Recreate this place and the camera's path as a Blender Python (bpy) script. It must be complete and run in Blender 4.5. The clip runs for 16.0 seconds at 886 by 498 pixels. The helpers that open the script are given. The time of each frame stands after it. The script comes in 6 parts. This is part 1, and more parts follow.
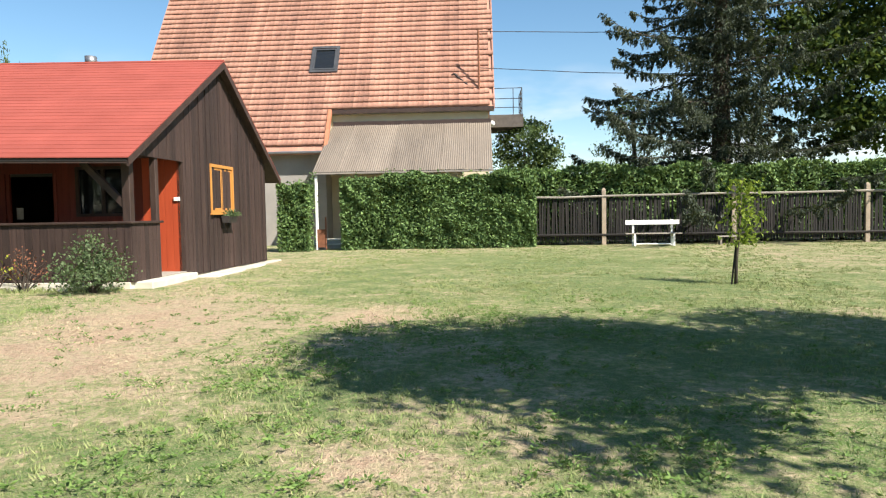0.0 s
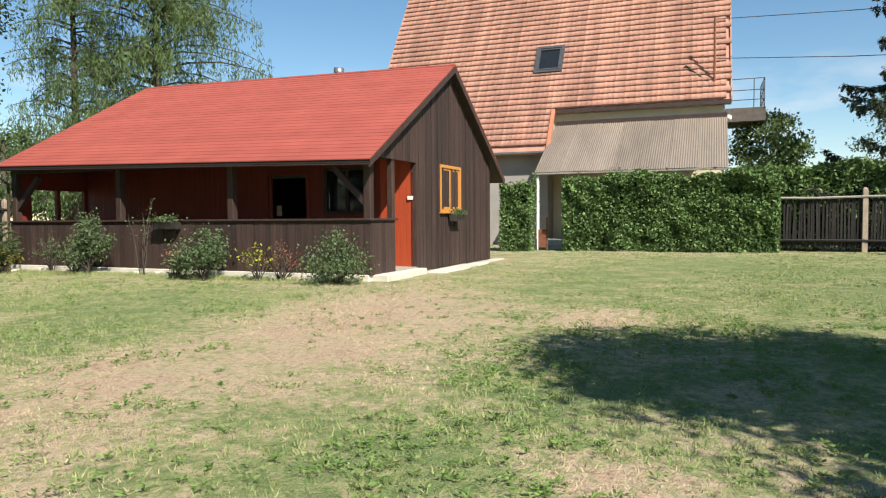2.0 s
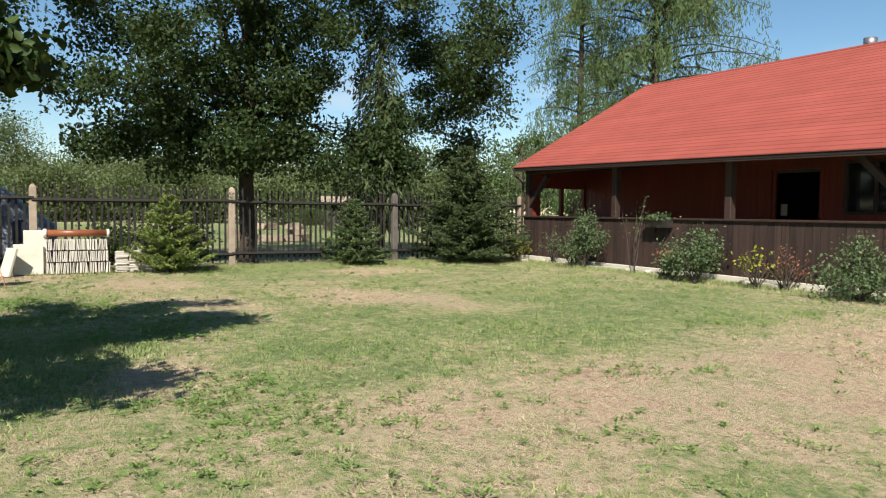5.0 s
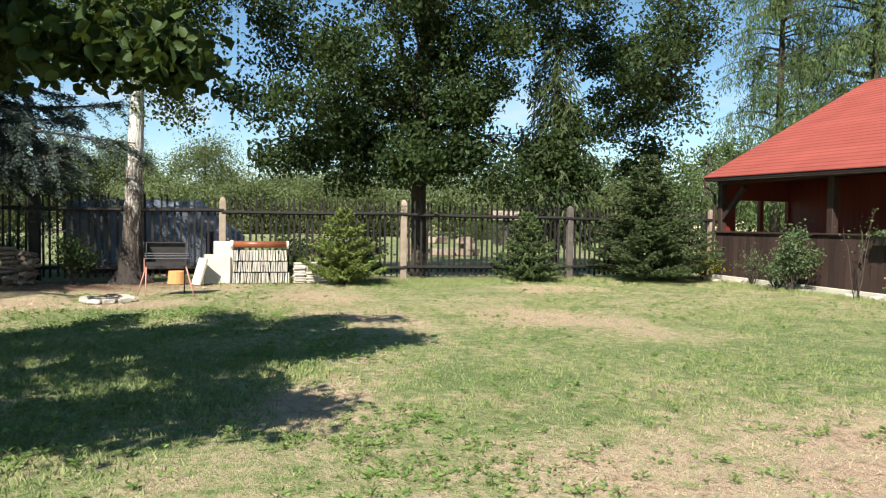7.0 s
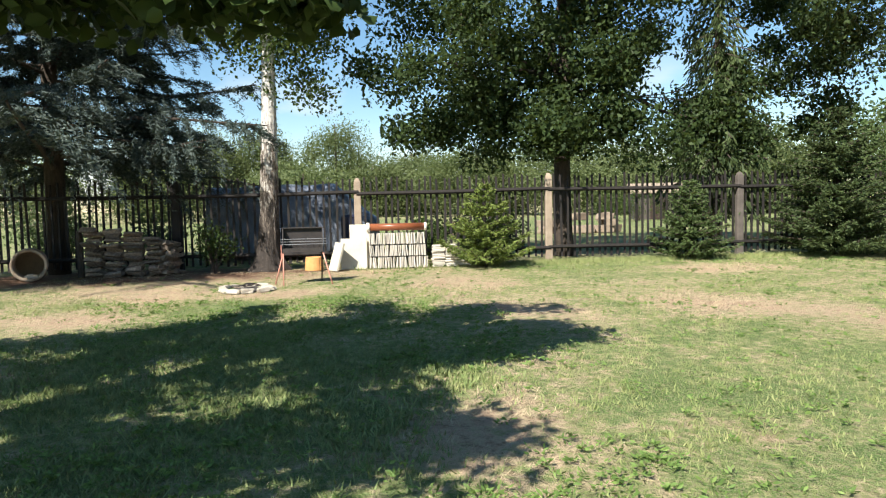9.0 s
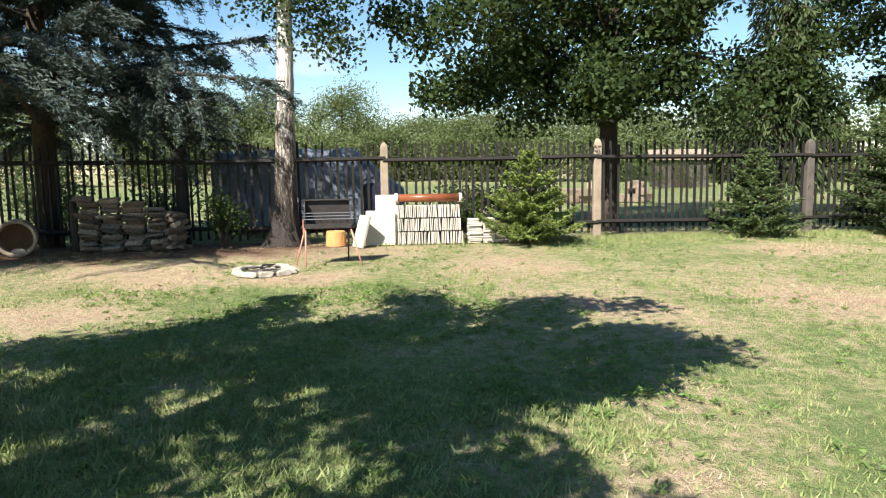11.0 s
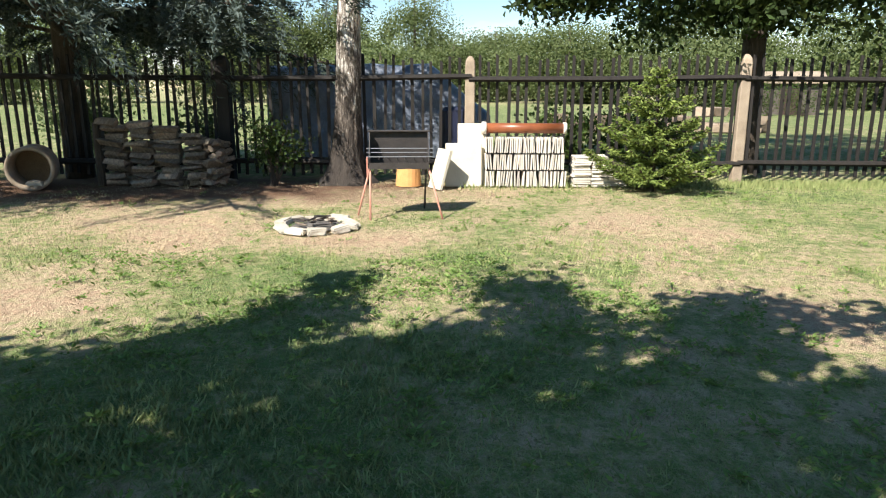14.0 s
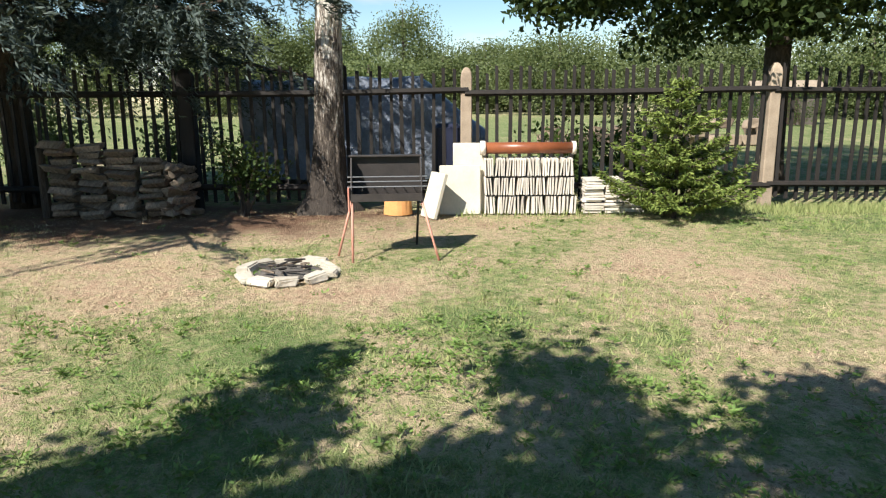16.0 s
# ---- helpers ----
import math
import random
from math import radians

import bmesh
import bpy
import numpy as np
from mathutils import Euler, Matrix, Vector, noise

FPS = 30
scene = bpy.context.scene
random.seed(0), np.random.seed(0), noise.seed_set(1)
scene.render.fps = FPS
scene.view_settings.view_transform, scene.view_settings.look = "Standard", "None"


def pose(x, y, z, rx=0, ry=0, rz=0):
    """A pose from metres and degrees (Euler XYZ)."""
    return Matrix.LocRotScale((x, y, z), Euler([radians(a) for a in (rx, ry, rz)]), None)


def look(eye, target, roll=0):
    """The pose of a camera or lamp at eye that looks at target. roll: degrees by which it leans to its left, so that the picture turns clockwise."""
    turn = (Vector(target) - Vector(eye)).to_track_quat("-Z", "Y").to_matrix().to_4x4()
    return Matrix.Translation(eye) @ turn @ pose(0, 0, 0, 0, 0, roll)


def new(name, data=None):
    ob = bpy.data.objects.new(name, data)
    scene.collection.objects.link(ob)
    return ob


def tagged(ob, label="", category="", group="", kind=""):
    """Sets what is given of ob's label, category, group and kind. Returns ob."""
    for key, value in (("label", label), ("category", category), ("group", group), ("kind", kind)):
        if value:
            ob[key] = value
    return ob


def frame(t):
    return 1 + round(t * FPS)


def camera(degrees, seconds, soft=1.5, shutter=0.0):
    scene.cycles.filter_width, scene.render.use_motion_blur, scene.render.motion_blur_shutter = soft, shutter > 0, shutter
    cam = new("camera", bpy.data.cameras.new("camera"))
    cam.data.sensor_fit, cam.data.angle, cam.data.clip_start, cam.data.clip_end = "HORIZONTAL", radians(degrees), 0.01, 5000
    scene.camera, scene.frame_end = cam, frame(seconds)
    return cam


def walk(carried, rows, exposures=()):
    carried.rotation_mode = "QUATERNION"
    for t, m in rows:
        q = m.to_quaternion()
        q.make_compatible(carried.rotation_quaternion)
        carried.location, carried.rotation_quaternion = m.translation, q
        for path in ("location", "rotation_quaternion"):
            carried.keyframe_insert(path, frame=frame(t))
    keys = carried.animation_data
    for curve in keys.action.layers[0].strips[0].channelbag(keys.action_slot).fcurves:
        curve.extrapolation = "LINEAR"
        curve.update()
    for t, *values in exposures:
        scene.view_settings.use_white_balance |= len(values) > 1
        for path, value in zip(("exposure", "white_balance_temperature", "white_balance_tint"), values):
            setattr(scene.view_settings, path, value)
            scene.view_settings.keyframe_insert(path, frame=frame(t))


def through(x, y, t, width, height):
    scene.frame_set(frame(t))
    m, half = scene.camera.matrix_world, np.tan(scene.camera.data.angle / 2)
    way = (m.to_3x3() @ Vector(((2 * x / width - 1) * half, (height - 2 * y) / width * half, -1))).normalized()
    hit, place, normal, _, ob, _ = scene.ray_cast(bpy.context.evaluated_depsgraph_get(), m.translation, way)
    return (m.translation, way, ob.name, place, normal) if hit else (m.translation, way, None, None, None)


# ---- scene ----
cam = camera(65.5, 16.0, soft=1.2)
PATH = [
    (0, (0.206, 0.403, 1.232), (0.104, 2.398, 1.131), -1.0),
    (0.5, (0.165, 0.437, 1.229), (-0.086, 2.42, 1.137), -1.0),
    (1, (0.109, 0.462, 1.221), (-0.268, 2.424, 1.137), -0.9),
    (1.5, (0.059, 0.48, 1.219), (-0.447, 2.413, 1.137), -0.7),
    (2, (0.016, 0.537, 1.208), (-0.693, 2.405, 1.117), -0.4),
    (2.5, (-0.024, 0.638, 1.223), (-0.939, 2.412, 1.1), -0.3),
    (3, (-0.092, 0.78, 1.237), (-1.189, 2.447, 1.104), 0.1),
    (3.5, (-0.155, 0.86, 1.248), (-1.425, 2.401, 1.141), 0.4),
    (3.8, (-0.233, 0.924, 1.245), (-1.64, 2.342, 1.145), 0.4),
    (4, (-0.296, 0.978, 1.246), (-1.778, 2.316, 1.148), 0.4),
    (4.5, (-0.455, 1.04, 1.256), (-2.077, 2.207, 1.154), 0.4),
    (4.8, (-0.558, 1.056, 1.266), (-2.248, 2.12, 1.164), 0.3),
    (5, (-0.59, 1.06, 1.272), (-2.313, 2.069, 1.166), 0.6),
    (5.2, (-0.655, 1.091, 1.272), (-2.412, 2.041, 1.166), 0.9),
    (7.3, (-1.58, 1.322, 1.218), (-3.514, 1.827, 1.151), 0.7),
    (7.5, (-1.705, 1.313, 1.202), (-3.65, 1.776, 1.133), 0.5),
    (8, (-2.031, 1.299, 1.21), (-4.0, 1.634, 1.124), -0.7),
    (8.5, (-2.341, 1.259, 1.194), (-4.325, 1.483, 1.09), -1.0),
    (9, (-2.673, 1.198, 1.191), (-4.658, 1.404, 1.063), -1.2),
    (9.2, (-2.806, 1.188, 1.186), (-4.791, 1.382, 1.041), -1.3),
    (11.3, (-4.369, 0.744, 1.286), (-6.345, 0.933, 1.046), -0.5),
    (11.5, (-4.507, 0.745, 1.277), (-6.486, 0.915, 1.043), -0.3),
    (12, (-4.911, 0.71, 1.281), (-6.892, 0.845, 1.04), 0.0),
    (12.5, (-5.285, 0.684, 1.269), (-7.26, 0.793, 0.971), -0.1),
    (13, (-5.705, 0.678, 1.289), (-7.671, 0.743, 0.928), -0.3),
    (13.5, (-6.092, 0.629, 1.298), (-8.049, 0.641, 0.886), 0.1),
    (14, (-6.452, 0.596, 1.308), (-8.4, 0.593, 0.855), 0.2),
    (14.5, (-6.804, 0.583, 1.327), (-8.751, 0.575, 0.871), 0.0),
    (15, (-7.135, 0.538, 1.332), (-9.084, 0.515, 0.886), 0.3),
    (15.5, (-7.393, 0.532, 1.332), (-9.349, 0.547, 0.913), 0.1),
    (16, (-7.614, 0.545, 1.356), (-9.568, 0.569, 0.934), -0.3),
]
walk(cam, [(t, look(eye, target, roll)) for t, eye, target, roll in PATH],
     ((0, 1.2), (1.5, 1.05), (3.5, 0.75), (5, 0.8), (7.5, 1.1), (9, 1.15), (12.5, 1.3), (14, 1.23), (16, 1.03)))

# ---- daylight ----
SUN_EL, SUN_AZ = 45.0, math.atan2(0.78, -0.62)
world = bpy.data.worlds.new("sky")
scene.world = world
world.use_nodes = True
wn = world.node_tree.nodes
sky = wn.new("ShaderNodeTexSky")
sky.sky_type = "NISHITA"
sky.sun_disc = False
sky.sun_elevation = radians(SUN_EL)
sky.sun_rotation = SUN_AZ
sky.air_density, sky.dust_density, sky.ozone_density = 1.0, 0.05, 1.6
wn["Background"].inputs["Strength"].default_value = 0.072
# small fair-weather clouds low over the horizon
wl = world.node_tree.links
wc = wn.new("ShaderNodeTexCoord")
wm = wn.new("ShaderNodeMapping")
wm.inputs["Scale"].default_value = (2.2, 2.2, 7.0)
wno = wn.new("ShaderNodeTexNoise")
wno.inputs["Scale"].default_value, wno.inputs["Detail"].default_value = 1.9, 5
wr = wn.new("ShaderNodeMapRange")
wr.inputs[1].default_value, wr.inputs[2].default_value = 0.54, 0.66
ws = wn.new("ShaderNodeSeparateXYZ")
wh = wn.new("ShaderNodeMapRange")
wh.inputs[1].default_value, wh.inputs[2].default_value, wh.inputs[3].default_value, wh.inputs[4].default_value = 0.06, 0.22, 1.0, 0.0
wx = wn.new("ShaderNodeMath")
wx.operation = "MULTIPLY"
wmix = wn.new("ShaderNodeMix")
wmix.data_type = "RGBA"
wmix.inputs[7].default_value = (7.0, 7.1, 7.3, 1)
wl.new(wc.outputs["Generated"], wm.inputs[0])
wl.new(wm.outputs[0], wno.inputs["Vector"])
wl.new(wno.outputs["Fac"], wr.inputs[0])
wl.new(wc.outputs["Generated"], ws.inputs[0])
wl.new(ws.outputs[2], wh.inputs[0])
wl.new(wr.outputs[0], wx.inputs[0])
wl.new(wh.outputs[0], wx.inputs[1])
wl.new(wx.outputs[0], wmix.inputs[0])
whs = wn.new("ShaderNodeHueSaturation")
whs.inputs["Hue"].default_value, whs.inputs["Saturation"].default_value = 0.492, 1.14
wl.new(sky.outputs[0], whs.inputs["Color"])
wl.new(whs.outputs[0], wmix.inputs[6])
wl.new(wmix.outputs[2], wn["Background"].inputs["Color"])
sun = new("sun", bpy.data.lights.new("sun", "SUN"))
sun.data.energy, sun.data.angle, sun.data.color = 5.0, radians(0.53), (1.0, 0.95, 0.86)
sun.matrix_world = look((23.4, -18.6, 30), (0, 0, 0))

# ---- helpers for meshes ----
def part(name, bm, material, parent=None, label="", kind=""):
    """Links a bmesh as one mesh object under a thing or a part."""
    me = bpy.data.meshes.new(name)
    bm.to_mesh(me)
    bm.free()
    if material:
        me.materials.append(material)
    ob = new(name, me)
    ob.parent = parent
    return tagged(ob, label=label, kind=kind)


def thing(name, at=(0, 0, 0), label="", category="", group="", kind="", turn=0):
    ob = new(name)
    ob.empty_display_size = 0.1
    ob.location = at
    ob.rotation_euler = (0, 0, radians(turn))
    return tagged(ob, label, category, group, kind)


def box(bm, x0, x1, y0, y1, z0, z1, m=None):
    vs = [bm.verts.new(p if m is None else m @ Vector(p)) for p in
          ((x0, y0, z0), (x1, y0, z0), (x1, y1, z0), (x0, y1, z0), (x0, y0, z1), (x1, y0, z1), (x1, y1, z1), (x0, y1, z1))]
    for f in ((3, 2, 1, 0), (4, 5, 6, 7), (0, 1, 5, 4), (1, 2, 6, 5), (2, 3, 7, 6), (3, 0, 4, 7)):
        bm.faces.new([vs[i] for i in f])
    return vs


def bbox(x0, x1, y0, y1, z0, z1, bev=0.006, m=None):
    """A box with eased edges, as a new bmesh."""
    bm = bmesh.new()
    box(bm, x0, x1, y0, y1, z0, z1, m)
    if bev:
        bmesh.ops.bevel(bm, geom=bm.edges[:], offset=bev, segments=1, affect="EDGES")
    return bm


def prism(bm, poly, axis, a, b):
    """A polygon given in the two other axes, pulled from a to b along axis."""
    def at(p, v):
        return {"x": (v, p[0], p[1]), "y": (p[0], v, p[1]), "z": (p[0], p[1], v)}[axis]
    lo = [bm.verts.new(at(p, a)) for p in poly]
    hi = [bm.verts.new(at(p, b)) for p in poly]
    n = len(poly)
    bm.faces.new(lo[::-1])
    bm.faces.new(hi)
    for i in range(n):
        bm.faces.new((lo[i], lo[(i + 1) % n], hi[(i + 1) % n], hi[i]))
    bmesh.ops.recalc_face_normals(bm, faces=bm.faces[:])


def tube(bm, pts, radii, sides=8, cap=True, wob=0.0, rnd=random):
    """A tube along pts with a radius at each."""
    rings = []
    pts = [Vector(p) for p in pts]
    for i, p in enumerate(pts):
        d = (pts[min(i + 1, len(pts) - 1)] - pts[max(i - 1, 0)]).normalized()
        u = d.orthogonal().normalized() if abs(d.z) < 0.9 else (Vector((1, 0, 0)) - d * d.x).normalized()
        v = d.cross(u)
        r = radii[i]
        rings.append([bm.verts.new(p + (u * math.cos(6.28318 * k / sides) + v * math.sin(6.28318 * k / sides)) * r * (1 + wob * (rnd.random() - 0.5)))
                      for k in range(sides)])
    for a, b in zip(rings, rings[1:]):
        for k in range(sides):
            bm.faces.new((a[k], a[(k + 1) % sides], b[(k + 1) % sides], b[k]))
    if cap:
        bm.faces.new(rings[0][::-1])
        bm.faces.new(rings[-1])
    return rings


def smooth(ob):
    ob.data.polygons.foreach_set("use_smooth", [True] * len(ob.data.polygons))
    return ob


def np_mesh(name, verts, faces, material, parent=None, label="", kind=""):
    """A mesh from arrays: verts (n, 3), faces (m, k)."""
    verts, faces = np.asarray(verts, dtype=np.float32), np.asarray(faces, dtype=np.int32)
    me = bpy.data.meshes.new(name)
    m, k = faces.shape
    me.vertices.add(len(verts))
    me.vertices.foreach_set("co", verts.ravel())
    me.loops.add(m * k)
    me.loops.foreach_set("vertex_index", faces.ravel())
    me.polygons.add(m)
    me.polygons.foreach_set("loop_start", np.arange(0, m * k, k, dtype=np.int32))
    me.polygons.foreach_set("loop_total", np.full(m, k, dtype=np.int32))
    me.update(calc_edges=True)
    me.materials.append(material)
    ob = new(name, me)
    ob.parent = parent
    return tagged(ob, label=label, kind=kind)


# ---- materials ----
class Mat:
    """A small builder of node materials."""

    def __init__(self, name, rough=0.7, metal=0.0, spec=0.5):
        self.m = bpy.data.materials.new(name)
        self.m.use_nodes = True
        self.t = self.m.node_tree
        self.b = self.t.nodes["Principled BSDF"]
        self.b.inputs["Roughness"].default_value = rough
        self.b.inputs["Metallic"].default_value = metal
        self.b.inputs["Specular IOR Level"].default_value = spec
        self.geo = None

    def n(self, kind, **props):
        nd = self.t.nodes.new(kind)
        for k, v in props.items():
            if k == "operation":
                nd.operation = v
            elif k == "blend_type":
                nd.blend_type = v
            elif k == "data_type":
                nd.data_type = v
        return nd

    def link(self, a, b):
        self.t.links.new(a, b)

    def coord(self, scale=(1, 1, 1)):
        if self.geo is None:
            self.geo = self.n("ShaderNodeTexCoord")
        mp = self.n("ShaderNodeMapping")
        mp.inputs["Scale"].default_value = scale
        self.link(self.geo.outputs["Object"], mp.inputs[0])
        return mp.outputs[0]

    def noise(self, scale, detail=4, rough=0.55, stretch=(1, 1, 1)):
        nd = self.n("ShaderNodeTexNoise")
        nd.inputs["Scale"].default_value = scale
        nd.inputs["Detail"].default_value = detail
        nd.inputs["Roughness"].default_value = rough
        self.link(self.coord(stretch), nd.inputs["Vector"])
        return nd.outputs["Fac"]

    def ramp(self, fac, stops):
        nd = self.n("ShaderNodeValToRGB")
        el = nd.color_ramp.elements
        el[0].position, el[0].color = stops[0][0], (*stops[0][1], 1)
        el[1].position, el[1].color = stops[-1][0], (*stops[-1][1], 1)
        for p, c in stops[1:-1]:
            e = el.new(p)
            e.color = (*c, 1)
        self.link(fac, nd.inputs[0])
        return nd.outputs[0]

    def math(self, op, a, b=0.5, clamp=False):
        nd = self.n("ShaderNodeMath", operation=op)
        nd.use_clamp = clamp
        for i, v in enumerate((a, b)):
            if isinstance(v, (int, float)):
                nd.inputs[i].default_value = v
            else:
                self.link(v, nd.inputs[i])
        return nd.outputs[0]

    def mix(self, fac, a, b, mode="MIX"):
        nd = self.n("ShaderNodeMix", data_type="RGBA", blend_type=mode)
        for i, v in ((0, fac), (6, a), (7, b)):
            if isinstance(v, (int, float)):
                nd.inputs[i].default_value = v
            elif isinstance(v, tuple):
                nd.inputs[i].default_value = (*v, 1)
            else:
                self.link(v, nd.inputs[i])
        return nd.outputs[2]

    def rand(self, island=False):
        if island:
            return self.n("ShaderNodeNewGeometry").outputs["Random Per Island"]
        return self.n("ShaderNodeObjectInfo").outputs["Random"]

    def color(self, c):
        if isinstance(c, tuple):
            self.b.inputs["Base Color"].default_value = (*c, 1)
        else:
            self.link(c, self.b.inputs["Base Color"])
        return self

    def rough(self, r):
        self.link(r, self.b.inputs["Roughness"])
        return self

    def bump(self, h, strength=0.4, dist=0.01):
        nd = self.n("ShaderNodeBump")
        nd.inputs["Strength"].default_value = strength
        nd.inputs["Distance"].default_value = dist
        self.link(h, nd.inputs["Height"])
        self.link(nd.outputs[0], self.b.inputs["Normal"])
        return self


def surface(name, dark, light, scale=6, fine=60, rough=0.8, stretch=(1, 1, 1), bump=0.35, dist=0.006, vary=0.25, island=False, metal=0.0, spec=0.4):
    """Two scales of noise between two colours, a piece-by-piece shift of tone and a fine relief."""
    m = Mat(name, rough, metal, spec)
    a, f = m.noise(scale, 5, 0.6, stretch), m.noise(fine, 3, 0.6, stretch)
    c = m.ramp(m.math("ADD", m.math("MULTIPLY", a, 0.65), m.math("MULTIPLY", f, 0.35)), ((0.3, dark), (0.7, light)))
    if vary:
        v = m.math("ADD", m.math("MULTIPLY", m.rand(island), vary), 1 - vary / 2)
        cc = m.n("ShaderNodeCombineColor")
        for i in range(3):
            m.link(v, cc.inputs[i])
        c = m.mix(1.0, c, cc.outputs[0], "MULTIPLY")
    m.color(c)
    m.bump(m.math("ADD", a, f), bump, dist)
    return m.m


def leafy(name, dark, light, through=0.35, rough=0.55):
    """Leaves: a tone for each leaf, and light that shines through."""
    m = Mat(name, max(rough, 0.6), 0, 0.18)
    c = m.ramp(m.rand(True), ((0.0, dark), (0.6, tuple((a + b) / 2 for a, b in zip(dark, light))), (1.0, light)))
    big = m.noise(0.9, 2)
    c = m.mix(m.math("MULTIPLY", big, 0.5), c, tuple(v * 0.55 for v in dark))
    m.color(c)
    tr = m.n("ShaderNodeBsdfTranslucent")
    tint = m.mix(0.35, c, (0.35, 0.45, 0.06))
    m.link(tint, tr.inputs[0])
    mx = m.n("ShaderNodeMixShader")
    mx.inputs[0].default_value = through
    m.link(m.b.outputs[0], mx.inputs[1])
    m.link(tr.outputs[0], mx.inputs[2])
    m.link(mx.outputs[0], m.t.nodes["Material Output"].inputs[0])
    return m.m


def lawn_material(name):
    m = Mat(name, 0.95, 0, 0.15)
    pos = m.n("ShaderNodeNewGeometry").outputs["Position"]
    sep = m.n("ShaderNodeSeparateXYZ")
    m.link(pos, sep.inputs[0])
    big, mid, fine, tiny = m.noise(0.28, 3), m.noise(1.4, 5, 0.65), m.noise(9, 5, 0.7), m.noise(70, 4, 0.7)

    def spot(cx, cy, rx, ry, turn=0.0):
        """1 in the middle of an ellipse, falling to 0 past its edge."""
        c, s = math.cos(radians(turn)), math.sin(radians(turn))
        dx, dy = m.math("SUBTRACT", sep.outputs[0], cx), m.math("SUBTRACT", sep.outputs[1], cy)
        u = m.math("ADD", m.math("MULTIPLY", dx, c / rx), m.math("MULTIPLY", dy, s / rx))
        v = m.math("ADD", m.math("MULTIPLY", dx, -s / ry), m.math("MULTIPLY", dy, c / ry))
        d = m.math("SQRT", m.math("ADD", m.math("MULTIPLY", u, u), m.math("MULTIPLY", v, v)))
        return m.math("SUBTRACT", 1.25, d, True)
    dry = None
    for args in DRY_SPOTS:
        d = spot(*args)
        dry = d if dry is None else m.math("MAXIMUM", dry, d)
    green = None
    for args in LUSH_SPOTS:
        d = spot(*args)
        green = d if green is None else m.math("MAXIMUM", green, d)
    grit, clump, lump = m.noise(26, 6, 0.75), m.noise(70, 4, 0.75), m.noise(13, 5, 0.8)
    w = 0.41
    for tex, amp in ((mid, 1.9), (fine, 2.2), (grit, 1.7), (big, 0.5)):
        w = m.math("ADD", m.math("MULTIPLY", m.math("SUBTRACT", tex, 0.5), amp), w)
    w = m.math("ADD", w, m.math("MULTIPLY", dry, 0.42))
    w = m.math("SUBTRACT", w, m.math("MULTIPLY", green, 0.36), True)
    c = m.ramp(w, ((0.0, (0.125, 0.19, 0.058)), (0.25, (0.24, 0.275, 0.105)), (0.45, (0.365, 0.325, 0.175)), (0.68, (0.52, 0.40, 0.265)), (1.0, (0.47, 0.32, 0.22))))
    c = m.mix(m.math("MULTIPLY", m.math("SUBTRACT", grit, 0.52, True), 6.0, True), c, m.mix(dry, (0.12, 0.155, 0.058), (0.31, 0.225, 0.145)))
    c = m.mix(m.math("MULTIPLY", m.math("SUBTRACT", clump, 0.52, True), 5.0, True), c, (0.62, 0.53, 0.36))
    c = m.mix(m.math("MULTIPLY", m.math("SUBTRACT", lump, 0.53, True), 7.0, True), c, m.mix(dry, (0.11, 0.145, 0.052), (0.25, 0.175, 0.11)))
    c = m.mix(m.math("MULTIPLY", m.math("SUBTRACT", tiny, 0.5, True), 3.0, True), c, (0.11, 0.09, 0.05))
    soil = m.math("MULTIPLY", m.math("SUBTRACT", m.math("ADD", spot(-15.8, -3.4, 1.5, 4.2), mid), 0.62, True), 2.2, True)
    c = m.mix(soil, c, m.mix(fine, (0.10, 0.058, 0.038), (0.22, 0.135, 0.088)))
    m.color(c)
    m.bump(m.math("ADD", m.math("ADD", tiny, m.math("MULTIPLY", lump, 1.6)), m.math("ADD", m.math("MULTIPLY", fine, 1.5), grit)), 0.7, 0.04)
    return m.m


# middle x, y, radii and turn of the worn, dry stretches of lawn and of the lush ones
DRY_SPOTS = ((-3.8, 7.4, 1.8, 5.0, 8), (-4.4, 4.3, 1.2, 1.9, 0), (-13.4, -2.2, 2.4, 1.3, 10), (-10.6, -2.2, 0.9, 1.2, 20), (-12.4, 0.0, 0.6, 0.9, 0), (-15.3, -1.5, 1.7, 4.2, 0), (-9.6, 5.7, 2.2, 0.9, 30),
             (-14.1, 7.2, 1.0, 1.3, 10), (-1.2, 8.8, 1.0, 0.9, 0), (-10.3, 2.9, 1.3, 0.7, 30), (-13.2, 2.5, 1.2, 0.9, 0), (-6.3, 1.8, 0.9, 0.6, 0), (-0.3, 3.8, 0.5, 0.35, 0))
# the green at (2.6, 6.6) also deepens the cherry tree's shadow by colour
LUSH_SPOTS = ((-7.6, 7.0, 2.6, 4.0, 20), (-6.3, 3.4, 1.8, 1.5, 0), (3.5, 12, 5.0, 4.5, 0), (2.0, 17.5, 5.0, 6.0, 0), (-12.2, -2.6, 0.7, 0.6, 0), (-11.3, -0.8, 0.9, 1.0, 0), (-7.5, 0.5, 2.4, 1.6, 0), (-1.9, 14, 1.6, 3.5, 0), (3, 4, 2.5, 2.2, 0), (2.6, 6.6, 2.6, 2.0, 0),
              (-0.8, 5.2, 1.2, 0.8, 0), (-1.9, 3.9, 1.2, 1.2, 0), (-9.2, -0.4, 1.2, 1.8, 0), (-11.8, 0.8, 0.8, 0.5, 20), (-15.2, 5.2, 0.9, 1.6, 0), (-13.5, -5.6, 2, 1.2, 0), (-45, 0, 27.5, 70, 0))
M_LAWN = lawn_material("lawn")


